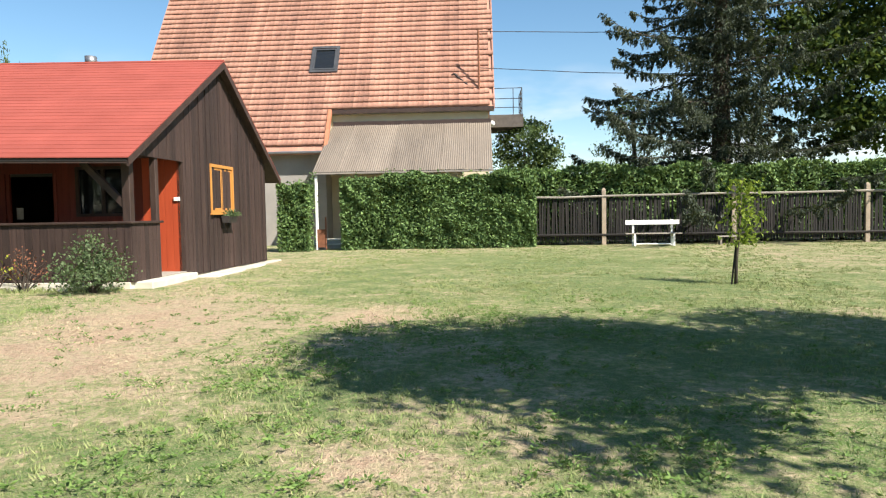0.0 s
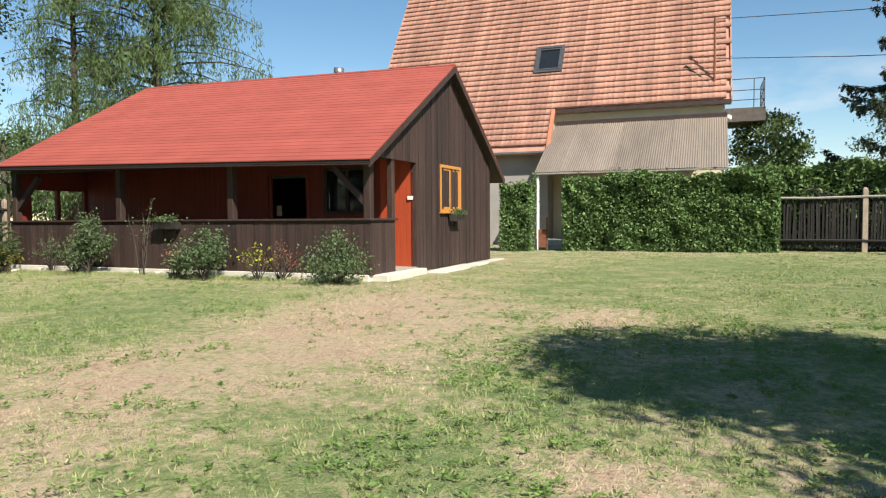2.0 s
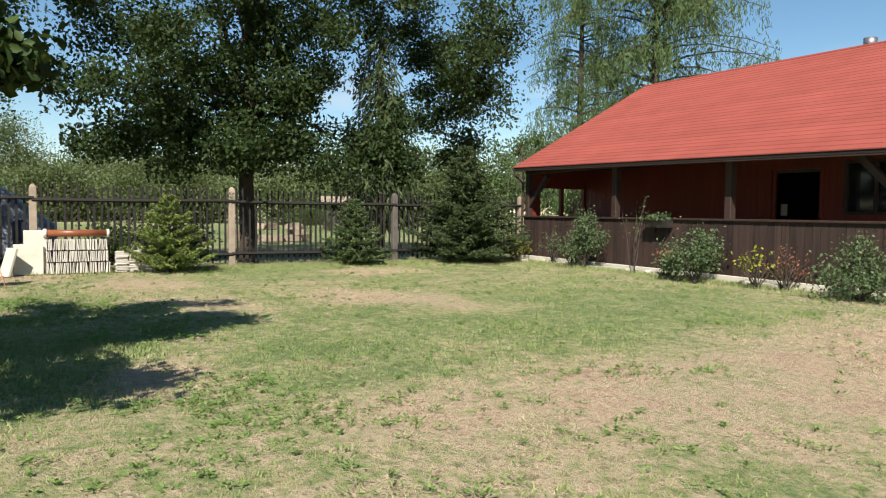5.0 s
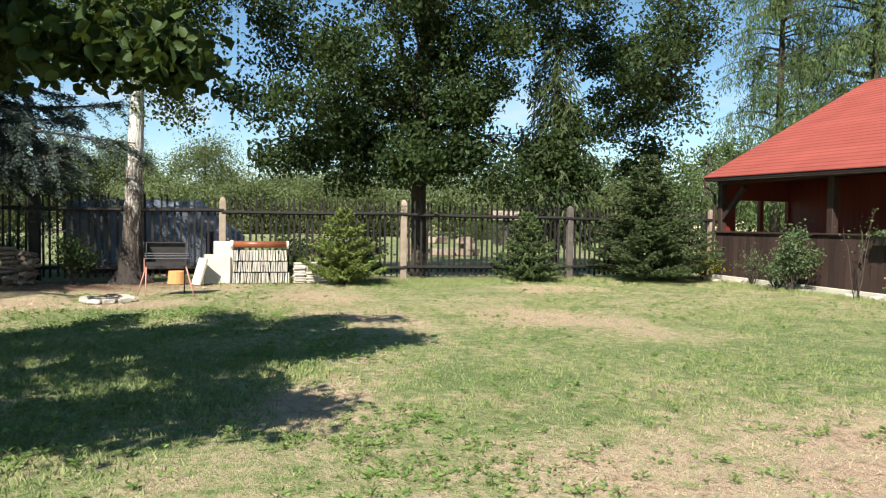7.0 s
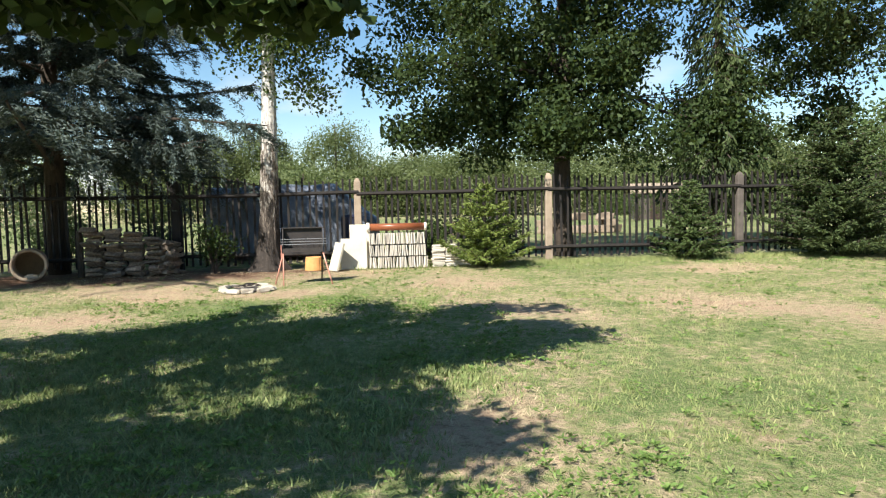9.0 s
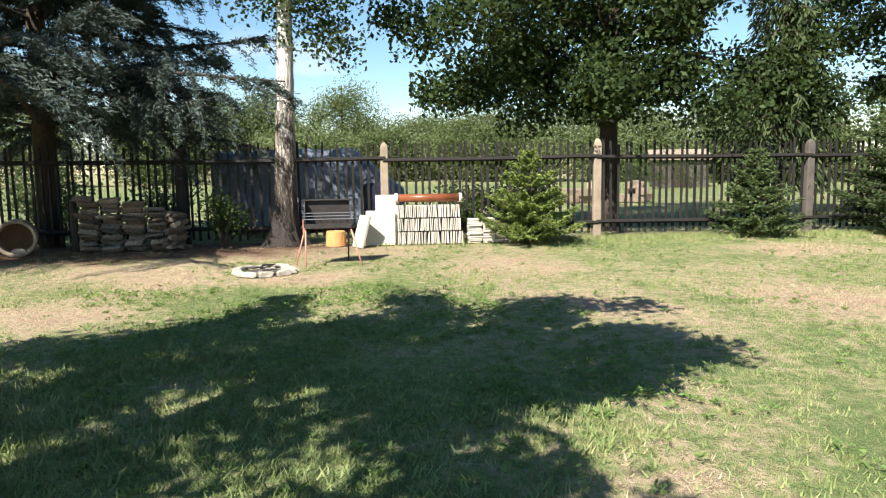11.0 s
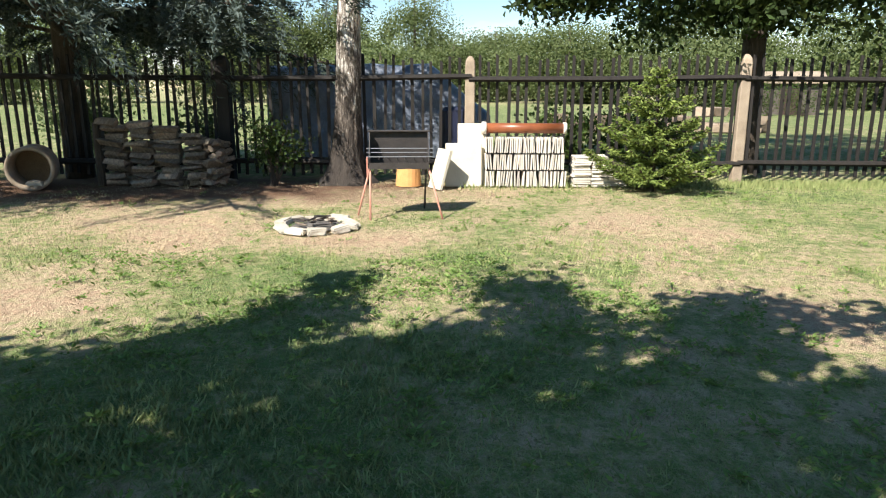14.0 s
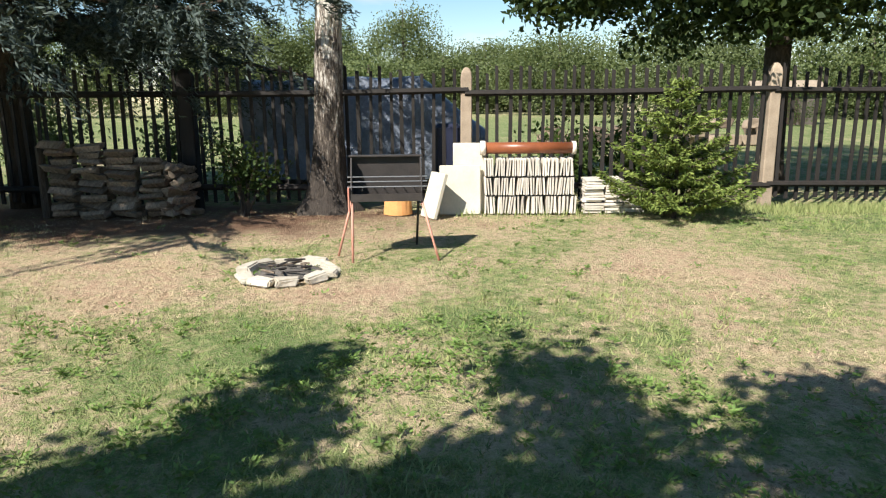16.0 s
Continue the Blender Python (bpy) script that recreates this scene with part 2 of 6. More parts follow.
def blade_material(name, tones, straw):
    m = Mat(name, 0.8, 0, 0.15)
    c = m.ramp(m.noise(7, 4, 0.7), ((0.34, tones[0]), (0.5, tones[1]), (0.68, tones[2])))
    c = m.mix(m.math("MULTIPLY", m.rand(True), straw), c, (0.42, 0.375, 0.19))
    m.color(c)
    return m.m


M_BLADE = blade_material("grass_blade", ((0.105, 0.165, 0.05), (0.195, 0.24, 0.085), (0.30, 0.315, 0.135)), 0.3)
M_LUSH = blade_material("lush_grass_blade", ((0.085, 0.145, 0.044), (0.16, 0.22, 0.076), (0.26, 0.295, 0.125)), 0.3)
M_STRAW = surface("dry_grass", (0.36, 0.28, 0.165), (0.56, 0.46, 0.30), 8, 50, 0.9, vary=0.4, island=True)
M_WEED = leafy("weed_leaf", (0.11, 0.19, 0.05), (0.24, 0.34, 0.095), 0.22)
M_BROWN = surface("brown_stained_boards", (0.020, 0.0105, 0.0085), (0.058, 0.034, 0.027), 3, 40, 0.68, (6, 6, 0.35), 0.7, 0.006, 0.6)
M_BROWN_BEAM = surface("brown_stained_beam", (0.024, 0.013, 0.010), (0.060, 0.036, 0.028), 4, 40, 0.6, (2, 2, 0.6), 0.5, 0.004, 0.2)
# the porch's red boards twice: a tone darkened for shade, then a sunlit one
M_RED_SHADED = surface("shaded_red_boards", (0.11, 0.018, 0.011), (0.18, 0.028, 0.015), 3, 50, 0.5, (5, 5, 0.4), 0.3, 0.003, 0.15)
M_RED_SUNLIT = surface("sunlit_red_boards", (0.30, 0.046, 0.016), (0.40, 0.066, 0.024), 3, 50, 0.5, (5, 5, 0.4), 0.3, 0.003, 0.1)
M_RED_ROOF = surface("red_bitumen_shingle", (0.225, 0.046, 0.032), (0.30, 0.067, 0.049), 1.2, 90, 0.92, (1, 1, 1), 0.5, 0.004, 0.14)
M_PINE = surface("honey_pine_frame", (0.38, 0.16, 0.035), (0.52, 0.24, 0.065), 5, 60, 0.4, (4, 4, 0.5), 0.15, 0.002, 0.1)
M_TILE = surface("weathered_clay_tile", (0.25, 0.125, 0.09), (0.52, 0.265, 0.185), 0.8, 11, 0.85, (1.6, 0.5, 0.5), 0.5, 0.006, 0.3, True)
M_RENDER = surface("cream_render", (0.52, 0.44, 0.31), (0.66, 0.57, 0.42), 1.3, 40, 0.9, bump=0.3, dist=0.004, vary=0)
M_GREY_RENDER = surface("grey_render", (0.24, 0.22, 0.20), (0.34, 0.31, 0.28), 1.3, 40, 0.9, bump=0.3, dist=0.004, vary=0)
M_CONCRETE = surface("old_concrete", (0.19, 0.145, 0.105), (0.37, 0.295, 0.22), 4, 60, 0.92, bump=0.6, dist=0.006, vary=0.25)
M_PALE_CONCRETE = surface("pale_concrete", (0.43, 0.40, 0.32), (0.58, 0.54, 0.45), 4, 60, 0.9, bump=0.4, dist=0.004, vary=0.15)
M_DARK_POST = surface("dark_weathered_post", (0.06, 0.05, 0.042), (0.13, 0.11, 0.095), 5, 50, 0.9, bump=0.5, dist=0.006, vary=0.3)
M_PICKET = surface("dark_tarred_wood", (0.007, 0.006, 0.0055), (0.024, 0.019, 0.016), 6, 60, 0.8, (3, 3, 0.5), 0.5, 0.004, 0.5)
M_GREYWOOD = surface("grey_weathered_wood", (0.20, 0.17, 0.14), (0.36, 0.32, 0.27), 4, 50, 0.85, (0.5, 4, 4), 0.5, 0.004, 0.3)
M_GLASSROOF = surface("corrugated_sheet", (0.125, 0.10, 0.078), (0.25, 0.205, 0.16), 1.0, 20, 0.35, (1, 0.3, 0.3), 0.1, 0.002, 0.2, spec=0.6)
M_METAL = surface("grey_metal", (0.25, 0.25, 0.25), (0.4, 0.4, 0.4), 4, 50, 0.4, bump=0.1, dist=0.002, vary=0, metal=0.8)
M_DARKMETAL = surface("dark_grey_metal", (0.06, 0.06, 0.062), (0.12, 0.12, 0.125), 4, 50, 0.45, bump=0.1, dist=0.002, vary=0, metal=0.5)
M_RUST = surface("rusty_iron", (0.11, 0.045, 0.025), (0.26, 0.10, 0.05), 8, 70, 0.85, bump=0.5, dist=0.004, vary=0.2)
M_BLACKIRON = surface("sooty_iron", (0.014, 0.012, 0.011), (0.045, 0.036, 0.032), 8, 70, 0.6, bump=0.4, dist=0.003, vary=0.2, spec=0.5)
M_REDLEG = surface("red_painted_tube", (0.40, 0.13, 0.09), (0.60, 0.33, 0.25), 8, 70, 0.6, bump=0.3, dist=0.002, vary=0.2)
M_GUTTER = surface("copper_brown_flashing", (0.34, 0.12, 0.06), (0.48, 0.20, 0.11), 3, 50, 0.6, bump=0.2, dist=0.003, vary=0)
M_WHITE = surface("white_paint", (0.66, 0.65, 0.60), (0.80, 0.79, 0.75), 4, 60, 0.6, bump=0.2, dist=0.002, vary=0.1)
M_BARK = surface("dark_bark", (0.035, 0.027, 0.02), (0.11, 0.085, 0.065), 6, 30, 0.95, (3, 3, 0.6), 1.0, 0.03, 0.1)
M_STONE = surface("pale_limestone", (0.33, 0.29, 0.23), (0.60, 0.55, 0.47), 5, 50, 0.9, bump=0.7, dist=0.01, vary=0.35)
M_LOG = surface("split_firewood", (0.055, 0.04, 0.03), (0.38, 0.295, 0.22), 9, 60, 0.9, (0.7, 3, 3), 0.9, 0.01, 0.8)
M_TARP = surface("blue_grey_tarpaulin", (0.10, 0.12, 0.165), (0.24, 0.27, 0.33), 1.6, 20, 0.5, bump=0.6, dist=0.05, vary=0)
M_ASH = surface("ash_and_charcoal", (0.03, 0.027, 0.024), (0.20, 0.18, 0.16), 14, 80, 0.95, bump=1.0, dist=0.02, vary=0)
M_SOIL = surface("dry_soil", (0.20, 0.135, 0.085), (0.36, 0.26, 0.17), 5, 60, 0.95, bump=0.8, dist=0.02, vary=0)
M_TERRA = surface("brown_glazed_pipe", (0.15, 0.045, 0.02), (0.26, 0.085, 0.035), 6, 60, 0.35, bump=0.2, dist=0.002, vary=0.1)
M_STUMP = surface("fresh_cut_wood", (0.52, 0.24, 0.08), (0.70, 0.36, 0.14), 8, 60, 0.8, bump=0.4, dist=0.004, vary=0.1)
M_OAK = leafy("oak_leaf", (0.018, 0.034, 0.011), (0.06, 0.092, 0.028), 0.16, 0.4)
M_APPLE = leafy("fruit_tree_leaf", (0.028, 0.052, 0.012), (0.08, 0.125, 0.03), 0.25, 0.4)
M_WALNUT = leafy("walnut_leaf", (0.02, 0.038, 0.01), (0.06, 0.095, 0.024), 0.12, 0.4)
M_BIRCHLEAF = leafy("birch_leaf", (0.035, 0.06, 0.016), (0.10, 0.14, 0.035), 0.25)
M_HEDGE = leafy("hedge_leaf", (0.045, 0.09, 0.03), (0.245, 0.36, 0.12), 0.18)
M_SPRUCE = leafy("spruce_needle", (0.105, 0.155, 0.038), (0.30, 0.36, 0.095), 0.2, 0.6)
M_DSPRUCE = leafy("dark_spruce_needle", (0.035, 0.058, 0.022), (0.115, 0.15, 0.058), 0.12, 0.6)
M_BLUESPRUCE = leafy("blue_spruce_needle", (0.028, 0.044, 0.038), (0.115, 0.145, 0.13), 0.06, 0.6)
M_GSPRUCE = leafy("greyish_spruce_needle", (0.03, 0.04, 0.026), (0.095, 0.112, 0.075), 0.10)
M_LARCH = leafy("larch_needle", (0.06, 0.10, 0.035), (0.17, 0.23, 0.09), 0.25, 0.6)
M_SHRUB = leafy("greyish_shrub_leaf", (0.06, 0.095, 0.04), (0.16, 0.21, 0.10), 0.2)
M_YELLOW = leafy("yellow_green_leaf", (0.20, 0.24, 0.03), (0.45, 0.42, 0.05), 0.3)
M_FARTREE = leafy("far_tree_leaf", (0.095, 0.125, 0.05), (0.17, 0.20, 0.085), 0.25)


def birch_bark():
    m = Mat("birch_bark", 0.75, 0, 0.3)
    a, f = m.noise(7, 6, 0.75, (2.2, 2.2, 0.6)), m.noise(22, 4, 0.7, (2.5, 2.5, 0.4))
    sep = m.n("ShaderNodeSeparateXYZ")
    m.link(m.coord(), sep.inputs[0])
    low = m.math("MULTIPLY", m.math("SUBTRACT", 1.9, sep.outputs[2]), 0.10)
    w = m.math("SUBTRACT", m.math("ADD", m.math("MULTIPLY", a, 0.75), m.math("MULTIPLY", f, 0.4)), low)
    m.color(m.ramp(w, ((0.44, (0.045, 0.036, 0.03)), (0.53, (0.13, 0.105, 0.085)), (0.59, (0.34, 0.30, 0.26)), (0.65, (0.66, 0.63, 0.58)))))
    m.bump(m.math("SUBTRACT", a, f), 1.0, 0.03)
    return m.m


M_BIRCHBARK = birch_bark()


def glass():
    m = Mat("window_glass", 0.04, 0, 0.6)
    m.color((0.03, 0.035, 0.04))
    m.b.inputs["Transmission Weight"].default_value = 0.55
    return m.m


M_GLASS = glass()

# ---- ground ----
def ground():
    """One sheet: fine over the garden, coarse to the horizon, with slight humps in the lawn."""
    xs = np.unique(np.concatenate([np.linspace(-900, -60, 8), np.linspace(-60, -24, 10), np.linspace(-24, 22, 185), np.linspace(22, 60, 8), np.linspace(60, 900, 8)]))
    ys = np.unique(np.concatenate([np.linspace(-900, -60, 8), np.linspace(-60, -14, 10), np.linspace(-14, 30, 177), np.linspace(30, 60, 8), np.linspace(60, 900, 8)]))
    gx, gy = np.meshgrid(xs, ys)
    near = ((gx > -24) & (gx < 22) & (gy > -14) & (gy < 30))
    z = np.where(near, 0.012 * np.sin(gx * 1.3 + 0.6 * gy) * np.sin(gy * 0.9) + 0.006 * np.sin(gx * 4.1 + 1) * np.sin(gy * 3.7), 0.0)
    v = np.stack([gx.ravel(), gy.ravel(), z.ravel() - 0.012], 1)
    i = np.arange(len(ys) - 1)[:, None] * len(xs) + np.arange(len(xs) - 1)[None, :]
    i = i.ravel()
    f = np.stack([i, i + 1, i + 1 + len(xs), i + len(xs)], 1)
    ob = np_mesh("ground", v, f, M_LAWN, None, "patchy mown lawn with dry straw-coloured and bare stretches", "structure")
    return tagged(smooth(ob), category="lawn")


ground()

# ---- barn with an open porch ----
BX0, BX1 = -15.92, -5.79          # far and near end of the walls
BY0, BYR, BYW, BY1 = 12.34, 16.20, 14.39, 19.25   # porch front, ridge, porch back wall, rear wall
EZ, RZ, PZ = 2.30, 4.83, 2.44      # eave, ridge and wall plate
EY0, EY1 = 11.98, 20.0
RX0, RX1 = -15.40, -5.60          # ridge ends
FLOORZ = 0.14


def barn():
    b = thing("barn", (0, 0, 0), "dark brown timber barn with red shingle roof and open porch", "barn")
    rnd = random.Random(3)

    def roof_z(y):
        return RZ - (RZ - EZ) * (abs(y - BYR) / (BYR - EY0 if y < BYR else EY1 - BYR))
    # plinth and porch floor
    part("plinth", bbox(BX0 - 0.05, BX1 - 0.04, BY0 - 0.04, BY1 + 0.02, -0.1, FLOORZ - 0.02, 0.01), M_PALE_CONCRETE, b, "pale limewashed plinth")
    part("porch_floor", bbox(BX0, BX1, BY0 + 0.03, BYW, FLOORZ - 0.02, FLOORZ, 0.003), M_GREYWOOD, b)
    # gable cladding: vertical boards from the porch wall back, and above the porch opening
    y, w = BYW + 0.01, 0.115
    while y < BY1 - 0.02:
        y2 = min(y + w, BY1)
        bm = bmesh.new()
        prism(bm, ((y + 0.004, 0.035), (y2 - 0.004, 0.035), (y2 - 0.003, roof_z(y2) - 0.1), (y + 0.003, roof_z(y) - 0.1)), "x", BX1 - 0.025, BX1 + rnd.uniform(-0.012, 0.010))
        p = part("plank", bm, M_BROWN, b)
        y = y2
    y = BY0 - 0.1
    while y < BYW:
        y2 = min(y + w, BYW + 0.01)
        bm = bmesh.new()
        lo = 2.40 if y > BY0 + 0.25 else roof_z(y) - 0.2
        prism(bm, ((y + 0.003, lo), (y2 - 0.003, lo), (y2 - 0.003, roof_z(y2) - 0.1), (y + 0.003, roof_z(y) - 0.1)), "x", BX1 - 0.025, BX1 + rnd.uniform(-0.004, 0.006))
        part("plank", bm, M_BROWN, b)
        y = y2
    # gable wall core behind the boards, with the window opening
    wy0, wy1, wz0, wz1 = WIN
    bm = bmesh.new()
    x0, x1 = BX1 - 0.14, BX1 - 0.026
    prism(bm, ((BYW, FLOORZ), (wy0, FLOORZ), (wy0, roof_z(wy0) - 0.12), (BYR, RZ - 0.12), (BYW, roof_z(BYW) - 0.12)) if wy0 > BYR else ((BYW, FLOORZ), (wy0, FLOORZ), (wy0, roof_z(wy0) - 0.12), (BYW, roof_z(BYW) - 0.12)), "x", x0, x1)
    prism(bm, ((wy1, FLOORZ), (BY1, FLOORZ), (BY1, roof_z(BY1) - 0.12), (wy1, roof_z(wy1) - 0.12)), "x", x0, x1)
    prism(bm, ((wy0, FLOORZ), (wy1, FLOORZ), (wy1, wz0), (wy0, wz0)), "x", x0, x1)
    top = ((wy0, wz1), (wy1, wz1), (wy1, roof_z(wy1) - 0.12), (BYR, RZ - 0.12), (wy0, roof_z(wy0) - 0.12)) if wy0 < BYR < wy1 else ((wy0, wz1), (wy1, wz1), (wy1, roof_z(wy1) - 0.12), (wy0, roof_z(wy0) - 0.12))
    prism(bm, top, "x", x0, x1)
    part("gable_wall", bm, M_BROWN_BEAM, b)
    # rear wall, far wall with an opening pair, porch back wall
    bm = bmesh.new()
    box(bm, BX0, BX1 - 0.14, BY1 - 0.14, BY1, FLOORZ, PZ + 0.05)
    part("rear_wall", bm, M_BROWN, b)
    bm = bmesh.new()
    fx = BX0 + 0.02
    oz0, oz1, oy0, oy1 = 1.21, 1.98, BY0 + 0.45, BYW - 0.06
    box(bm, fx, fx + 0.1, oy1, BY1 - 0.14, FLOORZ, PZ + 0.05)
    box(bm, fx, fx + 0.1, BY0 + 0.07, oy1, FLOORZ, oz0)
    box(bm, fx, fx + 0.1, BY0 + 0.07, oy1, oz1, PZ + 0.05)
    box(bm, fx, fx + 0.1, BY0 + 0.07, oy0, oz0, oz1)
    box(bm, fx, fx + 0.1, (oy0 + oy1) / 2 - 0.05, (oy0 + oy1) / 2 + 0.05, oz0, oz1)
    part("end_wall", bm, M_RED_SHADED, b)
    # porch back wall: red boards, a dark doorway and a window; shade and sun are in the reds
    openings = ((-9.62, -8.6, FLOORZ, 2.25), (-8.08, -6.98, 1.36, 2.3))
    x = BX0 + 0.12
    while x < BX1 - 0.16:
        x2 = min(x + 0.16, BX1 - 0.02)
        zs = [(FLOORZ, PZ + 0.55)]
        for o in openings:
            if x2 > o[0] + 0.02 and x < o[1] - 0.02:
                zs = [(FLOORZ, o[2]), (o[3], PZ + 0.55)]
        for a, c in zs:
            if c - a > 0.02:
                bm = bmesh.new()
                box(bm, x + 0.002, x2 - 0.002, BYW, BYW + 0.09 - rnd.uniform(0, 0.004), a, c)
                part("red_plank", bm, M_RED_SUNLIT if x > -6.7 else M_RED_SHADED, b)
        x = x2
    part("doorway_frame", frame_xz(-9.67, -8.55, FLOORZ, 2.3, BYW - 0.03, 0.07, 0.06), M_RED_SHADED, b)
    part("porch_window_frame", frame_xz(-8.13, -6.93, 1.31, 2.35, BYW - 0.03, 0.06, 0.06, True), M_BROWN_BEAM, b)
    part("porch_window_pane", bbox(-8.07, -6.99, BYW + 0.03, BYW + 0.036, 1.36, 2.3, 0), M_GLASS, b)
    bm = bmesh.new()
    box(bm, BX0 + 0.13, BX1 - 0.15, BYW + 0.09, BY1 - 0.15, PZ + 0.3, PZ + 0.36)
    part("ceiling_boards", bm, M_BROWN_BEAM, b)
    # low ceiling added over the porch to keep light off its red wall
    bm = bmesh.new()
    box(bm, BX0 + 0.13, BX1 - 0.03, BY0 + 0.17, BYW - 0.01, PZ + 0.06, PZ + 0.10)
    part("porch_ceiling", bm, M_BROWN_BEAM, b)
    # posts, braces and plates of the porch
    posts = [(BX1 - 0.09, BY0 + 0.09), (BX0 + 0.09, BY0 + 0.09), (-9.15, BY0 + 0.09), (-12.34, BY0 + 0.09), (BX1 - 0.08, BY0 + 1.0)]
    for i, (px, py) in enumerate(posts):
        h = 0.075 if i < 4 else 0.06
        part("porch_post", bbox(px - h, px + h, py - h, py + h, FLOORZ, PZ + 0.02, 0.008), M_BROWN_BEAM, b)
    for px, s in ((BX1 - 0.09, -1), (BX0 + 0.09, 1)):
        bm = bmesh.new()
        m = Matrix.Translation((px + s * 0.42, BY0 + 0.09, 1.86)) @ Matrix.Rotation(s * radians(45), 4, "Y")
        box(bm, -0.055, 0.055, -0.05, 0.05, -0.58, 0.58, m)
        part("knee_brace", bm, M_BROWN_BEAM, b)
    part("wall_plate", bbox(BX0, BX1 + 0.1, BY0 + 0.01, BY0 + 0.16, PZ - 0.09, PZ + 0.05, 0.006), M_BROWN_BEAM, b)
    # balustrade
    x = BX0
    while x < BX1 - 0.02:
        x2 = min(x + 0.145, BX1)
        bm = bmesh.new()
        d = rnd.uniform(0, 0.006)
        box(bm, x + 0.003, x2 - 0.003, BY0 - 0.022 - d, BY0, FLOORZ - 0.03 + rnd.uniform(-0.01, 0.01), 1.16)
        part("balustrade_board", bm, M_BROWN, b)
        x = x2
    y = BY0
    while y < BY0 + 1.0:
        bm = bmesh.new()
        box(bm, BX1 - 0.022, BX1 + rnd.uniform(0, 0.006), y + 0.003, min(y + 0.14, BY0 + 1.06), FLOORZ - 0.03, 1.16)
        part("balustrade_board", bm, M_BROWN, b)
        y += 0.145
    part("handrail", bbox(BX0 - 0.03, BX1 + 0.05, BY0 - 0.07, BY0 + 0.07, 1.16, 1.205, 0.008), M_BROWN_BEAM, b)
    part("handrail", bbox(BX1 - 0.07, BX1 + 0.05, BY0 + 0.072, BY0 + 1.08, 1.16, 1.205, 0.008), M_BROWN_BEAM, b)
    # roof: a slab, shingle courses, hipped far end
    bm = bmesh.new()
    e = 0.10
    fxe = BX0 - 0.03
    A, B_, C, D = (RX1, EY0, EZ), (fxe, EY0, EZ), (fxe, EY1, EZ), (RX1, EY1, EZ)
    R0, R1 = (RX0, BYR, RZ), (RX1, BYR, RZ)
    vs = {}
    for k, p in dict(A=A, B=B_, C=C, D=D, R0=R0, R1=R1).items():
        vs[k] = bm.verts.new((p[0], p[1], p[2] - 0.012))
        vs[k + "l"] = bm.verts.new((p[0], p[1], p[2] - e))
    for f in (("A", "R1", "R0", "B"), ("B", "R0", "C"), ("C", "R0", "R1", "D")):
        bm.faces.new([vs[k] for k in f])
        bm.faces.new([vs[k + "l"] for k in f[::-1]])
    for p, q in (("A", "B"), ("B", "C"), ("C", "D"), ("D", "R1"), ("R1", "A")):
        bm.faces.new((vs[p], vs[q], vs[q + "l"], vs[p + "l"]))
    bmesh.ops.recalc_face_normals(bm, faces=bm.faces[:])
    part("roof_deck", bm, M_BROWN_BEAM, b)
    n = 30
    for side in (0, 1):
        ey = (EY0, EY1)[side]
        for i in range(n):
            f0, f1 = i / n - 0.006, (i + 1) / n + 0.012
            pts = []
            for f, lift in ((f0, 0.026), (min(f1, 1), 0.012)):
                y_, z_ = ey + (BYR - ey) * f, EZ + (RZ - EZ) * f
                xl = fxe + (RX0 - fxe) * max(f, 0)
                pts.append((xl, RX1 + 0.012, y_, z_ + lift))
            bm = bmesh.new()
            lo, hi = pts
            q = [bm.verts.new(p) for p in ((lo[0], lo[2], lo[3]), (lo[1], lo[2], lo[3]), (hi[1], hi[2], hi[3]), (hi[0], hi[2], hi[3]), (lo[0], lo[2], lo[3] - 0.02), (lo[1], lo[2], lo[3] - 0.02), (hi[1], hi[2], hi[3] - 0.02), (hi[0], hi[2], hi[3] - 0.02))]
            for f in ((0, 1, 2, 3), (0, 4, 5, 1), (1, 5, 6, 2), (3, 7, 4, 0)):
                bm.faces.new([q[k] for k in f])
            bmesh.ops.recalc_face_normals(bm, faces=bm.faces[:])
            part("shingle_course", bm, M_RED_ROOF, b)
    for i in range(n):
        f0, f1 = i / n - 0.006, min((i + 1) / n + 0.012, 1)
        bm = bmesh.new()
        q = []
        for f, lift in ((f0, 0.026), (f1, 0.012)):
            x_, z_ = fxe + (RX0 - fxe) * f, EZ + (RZ - EZ) * f + lift
            q += [bm.verts.new((x_, EY0 + (BYR - EY0) * f, z_)), bm.verts.new((x_, EY1 + (BYR - EY1) * f, z_))]
        bm.faces.new((q[0], q[1], q[3], q[2]))
        part("shingle_course", bm, M_RED_ROOF, b)
    # ridge cap, barge boards, fascia, gutter
    bm = bmesh.new()
    tube(bm, ((RX0, BYR, RZ + 0.0), (RX1 + 0.01, BYR, RZ + 0.0)), (0.045, 0.045), 8)
    part("ridge_cap", bm, M_RED_ROOF, b)
    for ey in (EY0, EY1):
        bm = bmesh.new()
        prism(bm, ((ey, EZ + 0.012), (BYR, RZ + 0.012), (BYR, RZ - 0.17), (ey, EZ - 0.15)), "x", RX1 - 0.03, RX1 + 0.01)
        part("barge_board", bm, M_BROWN_BEAM, b)
    part("fascia", bbox(fxe, RX1 - 0.03, EY0 - 0.008, EY0 + 0.012, EZ - 0.07, EZ + 0.0, 0.003), M_PICKET, b)
    bm = bmesh.new()
    tube(bm, ((fxe + 0.02, EY0 - 0.03, EZ - 0.05), (fxe + 0.05, EY0 + 0.02, EZ - 0.22), (BX0 - 0.06, BY0 - 0.02, EZ - 0.42), (BX0 - 0.06, BY0 - 0.04, 0.3)), (0.035,) * 4, 8)
